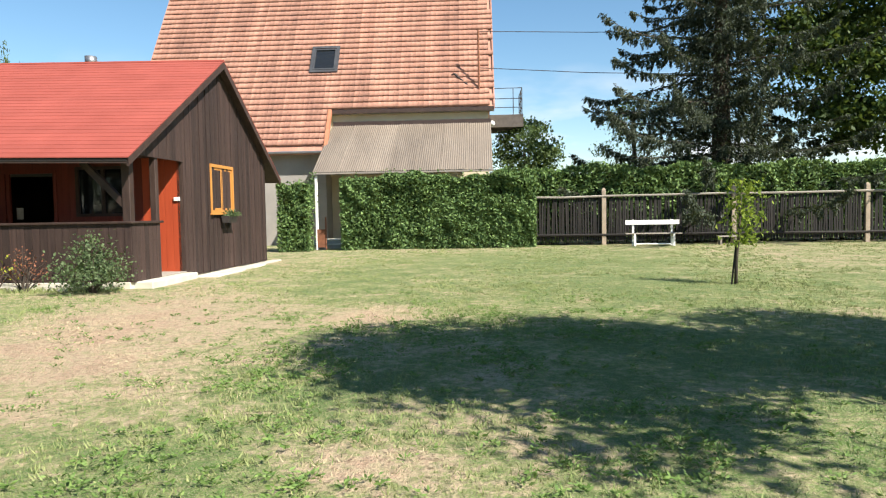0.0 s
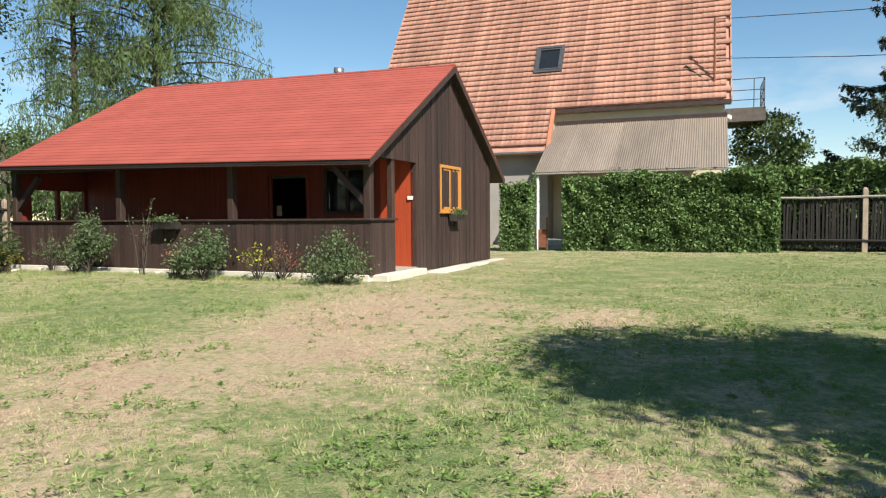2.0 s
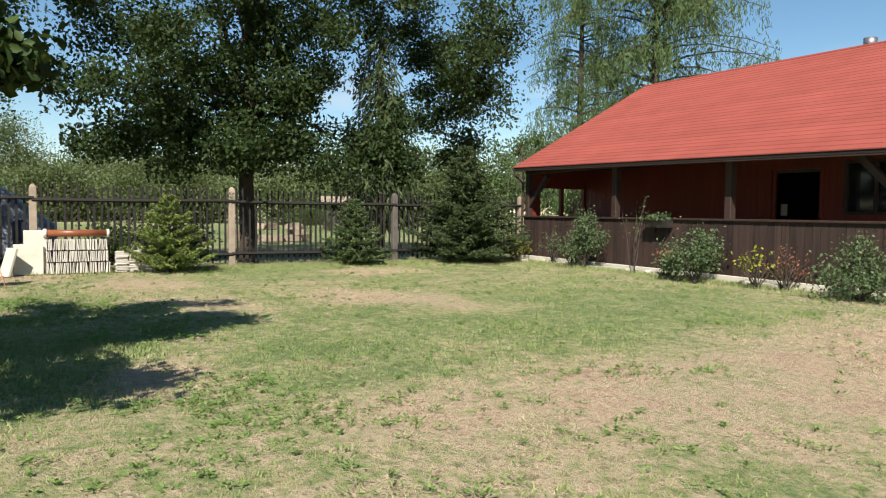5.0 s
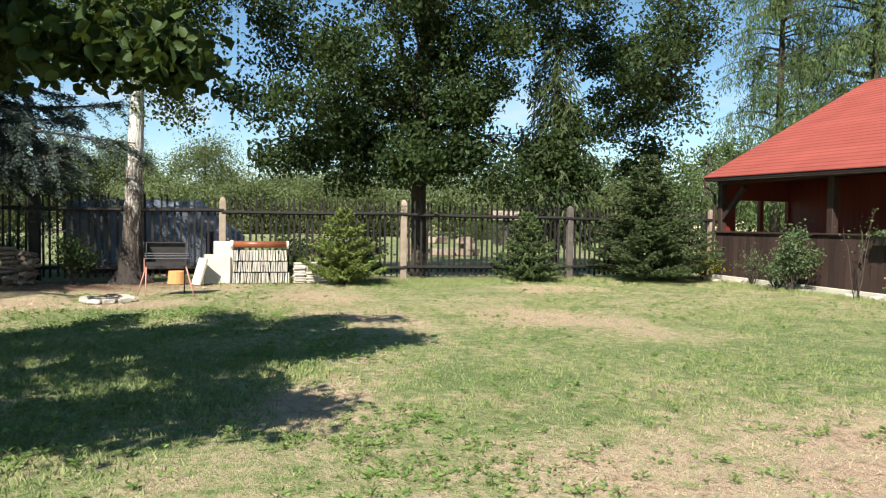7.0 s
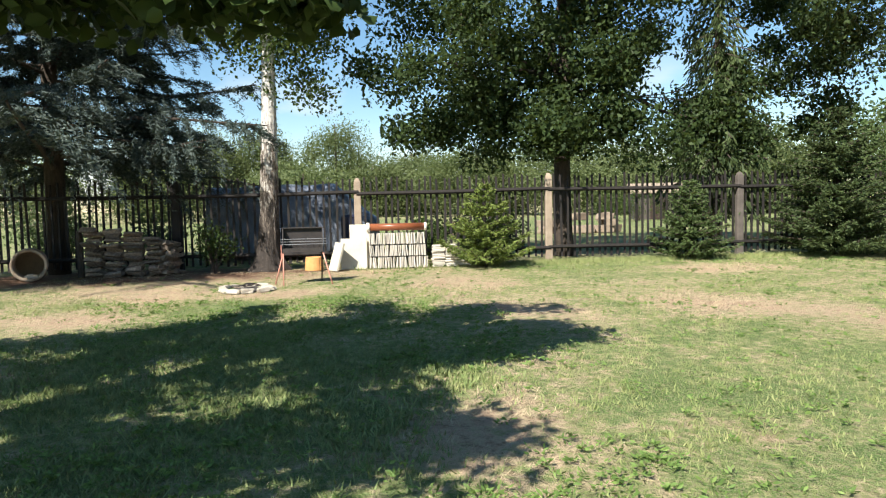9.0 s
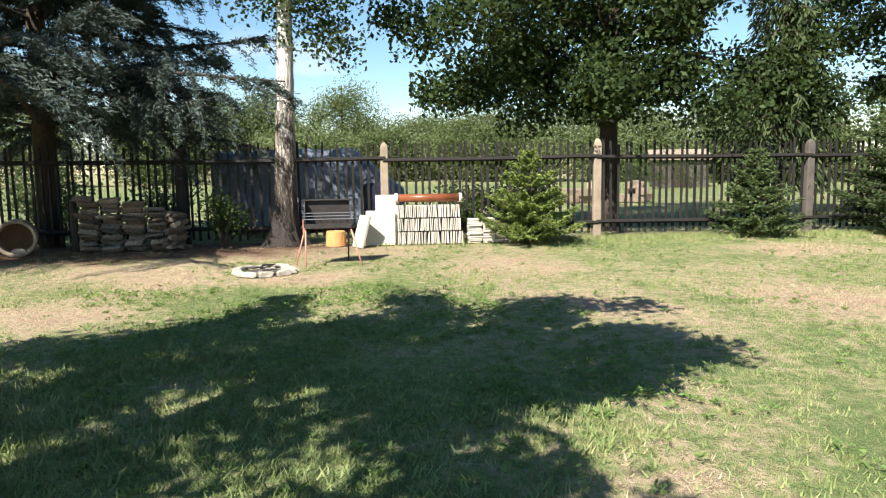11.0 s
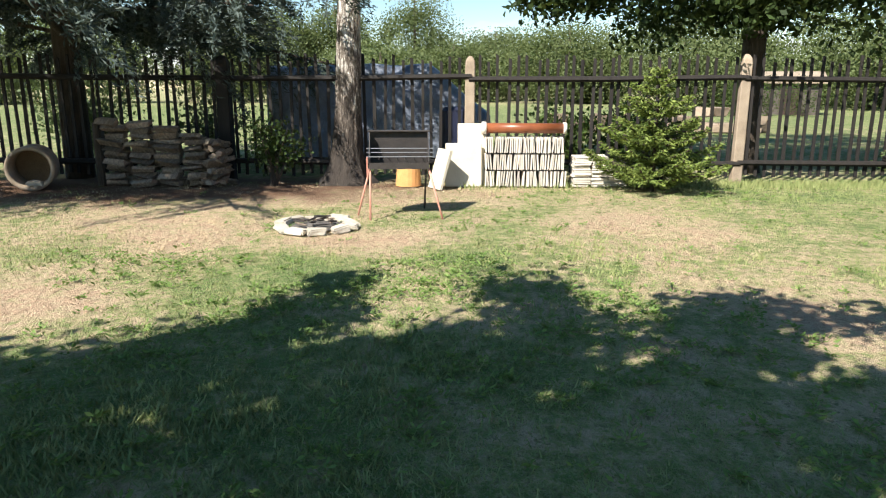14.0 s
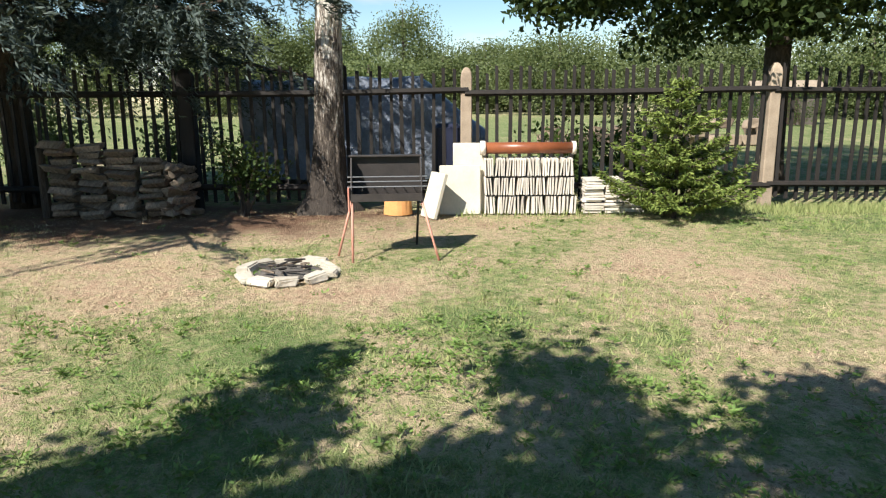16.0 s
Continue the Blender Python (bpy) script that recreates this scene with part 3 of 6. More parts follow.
    part("downpipe", bm, M_BROWN_BEAM, b)
    # gable window
    win = part("window", frame_yz(wy0, wy1, wz0, wz1, BX1 - 0.06, BX1 + 0.03, 0.07), M_PINE, b, "honey-coloured pine window")
    for ya, yb in ((wy0 + 0.07, (wy0 + wy1) / 2 - 0.012), ((wy0 + wy1) / 2 + 0.012, wy1 - 0.07)):
        part("sash", frame_yz(ya, yb, wz0 + 0.07, wz1 - 0.07, BX1 - 0.045, BX1 + 0.004, 0.055), M_PINE, win)
        part("pane", bbox(BX1 - 0.025, BX1 - 0.019, ya + 0.05, yb - 0.05, wz0 + 0.12, wz1 - 0.12, 0), M_GLASS, win)
    part("window_sill", bbox(BX1, BX1 + 0.07, wy0 - 0.04, wy1 + 0.04, wz0 - 0.035, wz0, 0.005), M_PINE, win)
    # chimney pipe
    bm = bmesh.new()
    tube(bm, ((-9.3, 17.0, 3.9), (-9.3, 17.0, 4.95)), (0.12, 0.12), 16)
    tube(bm, ((-9.3, 17.0, 4.95), (-9.3, 17.0, 5.18)), (0.14, 0.14), 16)
    smooth(part("chimney", bm, M_METAL, b, "short grey metal flue"))
    # the barn stands slightly turned, and its roof rises a little to the far end
    turn = Matrix(((1, SKEW, 0, -SKEW * GY), (-SKEW, 1, 0, SKEW * BX1), (0, 0, 1, 0), (0, 0, 0, 1)))
    tilt = Matrix(((1, 0, 0, 0), (0, 1, 0, 0), (-0.022, 0, 1, 0.022 * RX1), (0, 0, 0, 1)))
    for o in b.children_recursive:
        if o.name.split(".")[0] in ("roof_deck", "shingle_course", "ridge_cap", "barge_board", "fascia", "downpipe", "chimney"):
            o.data.transform(tilt)
        o.data.transform(turn)
    return b


SKEW, GY = 0.04, 15.95
WIN = (15.66, 16.97, 1.34, 2.46)


def frame_xz(x0, x1, z0, z1, y, w, d, mullion=False):
    bm = bmesh.new()
    box(bm, x0, x0 + w, y, y + d, z0, z1)
    box(bm, x1 - w, x1, y, y + d, z0, z1)
    box(bm, x0 + w, x1 - w, y, y + d, z1 - w, z1)
    if z0 > 0.5:
        box(bm, x0 + w, x1 - w, y, y + d, z0, z0 + w)
    if mullion:
        box(bm, (x0 + x1) / 2 - 0.03, (x0 + x1) / 2 + 0.03, y, y + d, z0 + w, z1 - w)
    return bm


def frame_yz(y0, y1, z0, z1, x0, x1, w):
    bm = bmesh.new()
    box(bm, x0, x1, y0, y0 + w, z0, z1)
    box(bm, x0, x1, y1 - w, y1, z0, z1)
    box(bm, x0, x1, y0 + w, y1 - w, z1 - w, z1)
    box(bm, x0, x1, y0 + w, y1 - w, z0, z0 + w)
    return bm


barn()
# entrance step and paved strip along the gable
tagged(part("entrance_step", bbox(BX1 - 0.9, BX1 + 0.16, BY0 + 0.1, BYW + 0.05, -0.05, 0.115, 0.015), M_PALE_CONCRETE), "pale worn concrete step at the barn's porch entrance", "step")
for k in range(6):
    yy = BYW + 0.12 + k * 0.86
    tagged(part("paving_slab", bbox(BX1 + 0.03 + SKEW * (yy + 0.8 - GY), BX1 + 0.62 - 0.07 * k + 0.04 * (k % 2) + SKEW * (yy - GY), yy, yy + 0.84, -0.06, 0.022 + 0.006 * (k % 3), 0.01), M_STONE), "pale concrete paving slab along the barn's gable", "paving", "slabs along the barn")

# ---- house ----
HX0, HX1, HY, HZ, HS = -15.12, 1.0, 31.0, 6.0, 1.55      # roof's ends, eave line, eave height, slope


def house():
    h = thing("house", (0, 0, 0), "cream rendered house with a steep weathered clay-tile roof", "house")
    rnd = random.Random(5)
    step_x = -6.35                       # west of it the roof runs lower
    low_y = HY - 1.25
    ridge_y = HY + 5.6
    wall_y = HY + 0.35
    # walls
    bm = bmesh.new()
    box(bm, step_x, HX1 - 0.25, wall_y, 2 * ridge_y - wall_y, -0.1, HZ + 0.2)
    part("wall", bm, M_RENDER, h)
    bm = bmesh.new()
    box(bm, HX0 + 0.3, step_x - 0.004, low_y + 0.45, 2 * ridge_y - wall_y, -0.1, HZ - HS * 1.25 + 0.35)
    part("low_wall", bm, M_GREY_RENDER, h, "grey rendered lower wall")
    bm = bmesh.new()
    for xx in (HX0 + 0.3, HX1 - 0.55):
        prism(bm, ((wall_y, HZ), (2 * ridge_y - wall_y, HZ), (ridge_y, HZ + HS * 5.4)), "x", xx, xx + 0.3)
    part("gable", bm, M_RENDER, h)
    # roof slab
    bm = bmesh.new()
    t = 0.14
    ridge_z = HZ + HS * 5.6
    prism(bm, ((HY, HZ - 0.05), (ridge_y, ridge_z - 0.05), (2 * ridge_y - HY, HZ - 0.05), (2 * ridge_y - HY, HZ - 0.05 - t), (ridge_y, ridge_z - 0.1 - t), (HY, HZ - 0.05 - t)), "x", HX0, HX1)
    part("roof", bm, M_TILE, h)
    bm = bmesh.new()
    prism(bm, ((low_y, HZ - HS * 1.25 - 0.05), (HY, HZ - 0.052), (HY, HZ - 0.19), (low_y, HZ - HS * 1.25 - 0.19)), "x", HX0, step_x)
    part("low_roof", bm, M_TILE, h)
    # tile courses: each a row of shallow-troughed tiles
    nrm = Vector((0, -HS, 1)).normalized()
    up = Vector((0, 1, HS)).normalized()
    gauge = 0.335
    count = int((Vector((0, 5.6, 5.6 * HS)).length) / gauge)
    extra = int(Vector((0, 1.25, 1.25 * HS)).length / gauge)
    for r in range(-extra, count):
        x1 = HX1 if r >= 0 else step_x
        base = Vector((0, HY, HZ)) + up * (r * gauge)
        verts, faces = [], []
        x = HX0 + rnd.uniform(0, 0.03)
        prof = ((0.0, 0.010), (0.03, 0.012), (0.06, 0.004), (0.17, 0.003), (0.20, 0.009), (0.222, 0.011))
        while x < x1 - 0.2:
            j = rnd.uniform(-0.006, 0.008)
            i0 = len(verts)
            for s, lift in ((-0.03 + rnd.uniform(-0.008, 0.008), 0.04), (gauge, 0.006)):
                for px, ph in prof:
                    p = base + up * s + nrm * (ph + lift * 2.0 + j)
                    verts.append((x + px, p.y, p.z))
            for px, ph in prof:
                p = base + up * -0.03 + nrm * (-0.004)
                verts.append((x + px, p.y, p.z))
            k = len(prof)
            for q in range(k - 1):
                faces.append((i0 + q, i0 + q + 1, i0 + k + q + 1, i0 + k + q))
                faces.append((i0 + 2 * k + q, i0 + 2 * k + q + 1, i0 + q + 1, i0 + q))
            x += 0.224
        np_mesh("tile_course", verts, faces, M_TILE, h)
    # verges, eave boards, gutters
    for xx in (HX0, HX1):
        bm = bmesh.new()
        prism(bm, ((HY - 0.02, HZ + 0.06), (ridge_y, ridge_z + 0.08), (ridge_y, ridge_z - 0.2), (HY - 0.02, HZ - 0.2)), "x", xx - 0.03, xx + 0.03)
        part("verge", bm, M_TILE, h)
    part("eave_board", bbox(step_x, HX1, HY - 0.03, HY + 0.02, HZ - 0.24, HZ - 0.06, 0.004), M_BROWN_BEAM, h)
    part("soffit", bbox(step_x, HX1, HY + 0.02, wall_y, HZ - 0.24, HZ - 0.2, 0), M_GREY_RENDER, h)
    lz = HZ - HS * 1.25
    part("gutter", bbox(HX0, step_x + 0.05, low_y - 0.12, low_y + 0.0, lz - 0.13, lz - 0.03, 0.02), M_METAL, h)
    bm = bmesh.new()
    prism(bm, ((low_y - 0.02, lz + 0.06), (HY + 0.05, HZ + 0.12), (HY + 0.05, HZ - 0.2), (low_y - 0.02, lz - 0.16)), "x", step_x, step_x + 0.16)
    part("cheek_flashing", bm, M_GUTTER, h, "reddish-brown metal flashing")
    bm = bmesh.new()
    prism(bm, ((low_y - 0.04, lz - 0.1), (HY + 0.3, HZ - 0.16), (wall_y, HZ - 0.5), (wall_y, lz - 1.1), (low_y + 0.4, lz - 0.6)), "x", step_x - 0.002, step_x + 0.06)
    part("cheek_wall", bm, M_RENDER, h)
    # roof window
    def on_roof(x, s, lift):
        p = Vector((0, HY, HZ)) + up * s + nrm * lift
        return (x, p.y, p.z)
    s0, s1, wx0, wx1 = 2.12, 3.75, -7.42, -6.12
    rw = part("roof_window", slab_on(on_roof, wx0, wx1, s0, s1, 0.02, 0.13, 0.13), M_DARKMETAL, h, "dark grey metal roof window")
    part("sash", slab_on(on_roof, wx0 + 0.13, wx1 - 0.13, s0 + 0.13, s1 - 0.2, 0.06, 0.15, 0.07), M_DARKMETAL, rw)
    bm = bmesh.new()
    q = [bm.verts.new(on_roof(x, s, 0.1)) for x, s in ((wx0 + 0.2, s0 + 0.2), (wx1 - 0.2, s0 + 0.2), (wx1 - 0.2, s1 - 0.27), (wx0 + 0.2, s1 - 0.27))]
    bm.faces.new(q)
    part("pane", bm, M_GLASS, rw)
    # electric mast and its stay on the roof
    bm = bmesh.new()
    tube(bm, ((0.35, HY + 0.45, HZ + 0.3), (0.35, HY + 0.45, 9.35)), (0.045, 0.045), 8)
    part("roof_mast", bm, M_RUST, h, "rusty electric mast")
    bm = bmesh.new()
    tube(bm, ((0.32, HY + 0.40, HZ + 0.55), (-0.75, HY + 0.9, HZ + 1.55)), (0.04, 0.04), 8)
    tube(bm, ((-0.6, HY + 0.85, HZ + 1.45), (-0.78, HY + 0.9, HZ + 1.57), (-0.95, HY + 0.92, HZ + 1.45)), (0.05, 0.05, 0.03), 8)
    part("mast_stay", bm, M_BLACKIRON, h)
    # balcony on the east side
    # the slab's dark material stands in for the shade on its underside
    part("balcony_slab", bbox(HX1 - 0.2, HX1 + 1.35, HY + 1.2, HY + 3.6, 5.15, 5.72, 0.01), M_DARK_POST, h)
    for z in (6.05, 6.45, 6.92):
        bm = bmesh.new()
        tube(bm, ((HX1 - 0.1, HY + 1.25, z), (HX1 + 1.3, HY + 1.25, z), (HX1 + 1.3, HY + 3.5, z)), (0.018,) * 3, 6)
        part("balcony_rail", bm, M_BLACKIRON, h)
    for x, y in [(HX1 + 0.9, HY + 1.25), (HX1 + 1.3, HY + 1.25), (HX1 + 1.3, HY + 2.0), (HX1 + 1.3, HY + 2.7), (HX1 + 1.3, HY + 3.5)]:
        bm = bmesh.new()
        tube(bm, ((x, y, 5.6), (x, y, 6.92)), (0.018, 0.018), 6)
        part("baluster", bm, M_BLACKIRON, h)
    bm = bmesh.new()
    bmesh.ops.create_uvsphere(bm, u_segments=12, v_segments=8, radius=0.13, matrix=Matrix.Translation((HX1 - 0.1, wall_y - 0.15, 5.2)))
    smooth(part("outdoor_lamp", bm, M_WHITE, h, "white globe lamp"))
    # windows and door on the veranda wall
    for x0, x1, z0, z1 in ((-5.2, -4.2, 0.3, 2.4), (-2.6, -1.2, 1.0, 2.5)):
        f = part("veranda_window", frame_xz(x0, x1, z0, z1, wall_y - 0.05, 0.08, 0.06, True), M_WHITE, h)
        part("pane", bbox(x0 + 0.08, x1 - 0.08, wall_y - 0.02, wall_y - 0.012, z0 + 0.08 if z0 > 0.5 else z0, z1 - 0.08, 0), M_GLASS, f)
    return h


def slab_on(at, x0, x1, s0, s1, lift0, lift1, w):
    """A picture-frame shape lying on a slope."""
    bm = bmesh.new()
    for a0, a1, b0, b1 in ((x0, x0 + w, s0, s1), (x1 - w, x1, s0, s1), (x0 + w, x1 - w, s0, s0 + w), (x0 + w, x1 - w, s1 - w, s1)):
        v = [bm.verts.new(at(x, s, l)) for l in (lift0, lift1) for x, s in ((a0, b0), (a1, b0), (a1, b1), (a0, b1))]
        for f in ((3, 2, 1, 0), (4, 5, 6, 7), (0, 1, 5, 4), (1, 2, 6, 5), (2, 3, 7, 6), (3, 0, 4, 7)):
            bm.faces.new([v[i] for i in f])
    bmesh.ops.recalc_face_normals(bm, faces=bm.faces[:])
    return bm


house()


def veranda():
    """The lean-to roof of corrugated sheets in front of the house."""
    v = thing("veranda", (0, 0, 0), "lean-to veranda roof of translucent brown corrugated sheets", "veranda")
    x0, x1, y0, z0, y1, z1 = -6.5, 0.85, 28.3, 3.02, 30.98, 5.22
    n = 7
    for i in range(n):
        a, b_ = x0 + (x1 - x0) * i / n, x0 + (x1 - x0) * (i + 1) / n
        k = 50
        verts, faces = [], []
        for j in range(k + 1):
            x = a + (b_ - a) * j / k - 0.01
            h = 0.02 * math.sin(j / k * (b_ - a) / 0.09 * 6.283) + 0.012 * (i % 2)
            # the upper edge is shorter on the west side
            xt = x + 0.95 * (1 - (x - x0) / (x1 - x0)) * 0.35
            verts += [(x, y0, z0 + h), (xt, y1, z1 + h)]
            if j:
                q = 2 * j
                faces.append((q - 2, q, q + 1, q - 1))
        smooth(np_mesh("corrugated_sheet", verts, faces, M_GLASSROOF, v))
    for f in (0.02, 0.34, 0.66, 0.98):
        y, z = y0 + (y1 - y0) * f, z0 + (z1 - z0) * f - 0.09
        part("purlin", bbox(x0 + 0.35 * f, x1, y - 0.03, y + 0.03, z - 0.05, z + 0.05, 0.004), M_GREYWOOD, v)
    for x in (x0 + 0.12, -3.4, x1 - 0.08):
        part("post", bbox(x - 0.05, x + 0.05, y0 + 0.05, y0 + 0.15, 0, z0 - 0.12, 0.005), M_WHITE, v, "white-painted post")
    part("eave_batten", bbox(x0 - 0.06, x1 + 0.04, y0 - 0.05, y0 - 0.01, z0 - 0.09, z0 - 0.03, 0.004), M_GREYWOOD, v)
    part("top_board", bbox(x0 + 0.35, x1, y1 + 0.0, y1 + 0.04, z1 - 0.05, z1 + 0.18, 0.004), M_BROWN_BEAM, v)


veranda()
tagged(part("terrace_step", bbox(-6.3, -4.6, 26.5, 27.2, -0.05, 0.16, 0.02), M_PALE_CONCRETE), "pale concrete steps behind the hedge gap", "steps")
tagged(part("terrace_step", bbox(-6.3, -4.7, 26.85, 28.2, -0.05, 0.32, 0.02), M_PALE_CONCRETE), "pale concrete steps behind the hedge gap", "steps")

# ---- picket fence along the west side ----
FX = -16.35
POSTS_Y = (-10.2, -6.25, -2.5, 0.95, 4.78, 8.85, 12.8)


def concrete_post(parent, x, y, h, mat, w=0.075):
    bm = bmesh.new()
    tube(bm, [(x, y, -0.1), (x, y, h - 0.13), (x, y, h - 0.06), (x, y, h)], [w * 1.35, w * 1.3, w * 1.15, w * 0.5], 4)
    bmesh.ops.rotate(bm, verts=bm.verts[:], cent=(x, y, 0), matrix=Matrix.Rotation(radians(45), 3, "Z"))
    bmesh.ops.bevel(bm, geom=bm.edges[:], offset=0.012, segments=1, affect="EDGES")
    return part("post", bm, mat, parent)


def west_fence():
    f = thing("picket_fence", (0, 0, 0), "dark tarred picket fence between concrete posts", "fence")
    rnd = random.Random(8)
    me = []
    for k in range(5):
        bm = bmesh.new()
        w, d, h = rnd.uniform(0.021, 0.028), 0.012, 1.62
        top = rnd.uniform(-0.05, 0.05)
        lean = rnd.uniform(-0.015, 0.015)
        vs = box(bm, -w, w, -d, d, 0, h + top)
        for v in vs[4:]:
            v.co.x *= 0.85
            v.co.x += lean
        vs[5].co.z -= rnd.uniform(0, 0.03)
        vs[6].co.z -= 0.015
        m = bpy.data.meshes.new("picket")
        bm.to_mesh(m)
        bm.free()
        m.materials.append(M_PICKET)
        me.append(m)
    for i, y in enumerate(POSTS_Y):
        p = concrete_post(f, FX, y, 1.79 if i == 4 else 1.75, M_CONCRETE if i in (3, 4, 6) else M_PICKET if i < 3 else M_DARK_POST, 0.098 if i < 3 else 0.075)
    for a, b in zip(POSTS_Y, POSTS_Y[1:]):
        for z in (0.30, 1.46):
            tilt = rnd.uniform(-0.02, 0.02)
            bm = bmesh.new()
            tube(bm, ((FX + 0.06, a - 0.02, z + tilt), (FX + 0.06, (a + b) / 2, z - 0.012), (FX + 0.06, b + 0.02, z - tilt)), (0.038, 0.042, 0.038), 6)
            part("rail", bm, M_PICKET, f)
        n = int((b - a - 0.2) / 0.128)
        for k in range(n):
            o = new("picket", rnd.choice(me))
            o.parent = f
            o.location = (FX + 0.01, a + 0.14 + (b - a - 0.28) * k / (n - 1) + rnd.uniform(-0.014, 0.014), 0.10 + rnd.uniform(-0.02, 0.03))
            o.rotation_euler = (rnd.uniform(-0.02, 0.02), rnd.uniform(-0.015, 0.015), radians(90) + rnd.uniform(-0.2, 0.2))
    return f


west_fence()

# ---- fence along the north side ----
def north_fence():
    f = thing("paling_fence", (0, 0, 0), "tall dark paling fence with concrete posts, overgrown behind", "fence")
    rnd = random.Random(9)
    pts = [(2.0, 26.6), (4.88, 26.3), (9.45, 25.85), (14.0, 25.6), (18.6, 25.3)]
    for i, (x, y) in enumerate(pts):
        if i:
            concrete_post(f, x, y, 2.1, M_CONCRETE, 0.085)
    me = []
    for k in range(4):
        bm = bmesh.new()
        w = rnd.uniform(0.029, 0.037)
        vs = box(bm, -w, w, -0.012, 0.012, 0, 1.62 + rnd.uniform(-0.06, 0.06))
        vs[5].co.z -= 0.03
        vs[4].co.x += 0.01
        m = bpy.data.meshes.new("paling")
        bm.to_mesh(m)
        bm.free()
        m.materials.append(M_PICKET)
        me.append(m)
    for (xa, ya), (xb, yb) in zip(pts, pts[1:]):
        for z, r in ((0.36, 0.045), (1.80, 0.04)):
            bm = bmesh.new()
            tube(bm, ((xa, ya - 0.07, z), ((xa + xb) / 2, (ya + yb) / 2 - 0.07, z + rnd.uniform(-0.03, 0.03)), (xb, yb - 0.07, z + rnd.uniform(-0.02, 0.02))), (r, r, r), 6)
            part("rail", bm, M_GREYWOOD if z > 1 else M_PICKET, f)
        n = int((xb - xa) / 0.088)
        for k in range(1, n):
            t = k / n
            o = new("paling", rnd.choice(me))
            o.parent = f
            o.location = (xa + (xb - xa) * t + rnd.uniform(-0.02, 0.02), ya + (yb - ya) * t, 0.15 + rnd.uniform(-0.03, 0.03))
            o.rotation_euler = (0, rnd.uniform(-0.03, 0.03), rnd.uniform(-0.2, 0.2))


north_fence()

# ---- plants ----
def leaf_quads(centers, size, rng, aspect=0.55, droop=0.0, along=None, spread=1.0, sides=1):
    """Folded diamond leaves at the centres, as verts and quads; sides=2: oval ones, a quad each side of the midrib. along: the direction each one points, None for any."""
    n = len(centers)
    d = rng.normal(size=(n, 3))
    if along is not None:
        d = along + spread * d * 0.5
    d[:, 2] -= droop
    d /= np.linalg.norm(d, axis=1)[:, None] + 1e-9
    r = rng.normal(size=(n, 3))
    s = np.cross(d, r)
    s /= np.linalg.norm(s, axis=1)[:, None] + 1e-9
    nrm = np.cross(d, s)
    L = (size * rng.uniform(0.65, 1.3, n))[:, None]
    W = L * aspect * 0.5
    if sides == 2:
        v = np.empty((n, 6, 3))
        v[:, 0], v[:, 3] = centers - d * L * 0.5, centers + d * L * 0.5 - nrm * L * 0.12
        for i, sg, f in ((1, 1, -0.2), (2, 1, 0.2), (4, -1, 0.2), (5, -1, -0.2)):
            v[:, i] = centers + s * W * sg + d * L * f + nrm * W * 0.35
        b = 6 * np.arange(n)[:, None]
        return v.reshape(-1, 3), np.concatenate([b + np.array([[0, 1, 2, 3]]), b + np.array([[0, 3, 4, 5]])])
    v = np.empty((n, 4, 3))
    v[:, 0] = centers - d * L * 0.5
    v[:, 1] = centers + s * W + nrm * W * 0.35
    v[:, 2] = centers + d * L * 0.5
    v[:, 3] = centers - s * W + nrm * W * 0.35
    f = np.arange(4 * n).reshape(n, 4)
    return v.reshape(-1, 3), f


def leaves(name, centers, size, material, parent, rng, label="", **kw):
    v, f = leaf_quads(np.asarray(centers, dtype=float), size, rng, **kw)
    return np_mesh(name, v, f, material, parent, label)


def bough(a, b, rnd, sag=0.0, k=5, wob=0.12):
    """Points of a curved limb from a to b."""
    a, b = Vector(a), Vector(b)
    L = (b - a).length
    out = []
    for i in range(k + 1):
        t = i / k
        p = a.lerp(b, t)
        p.z += sag * L * math.sin(math.pi * t)
        if 0 < i < k:
            p += Vector((rnd.uniform(-1, 1), rnd.uniform(-1, 1), rnd.uniform(-1, 1))) * wob * L * 0.3
        out.append(p)
    return out


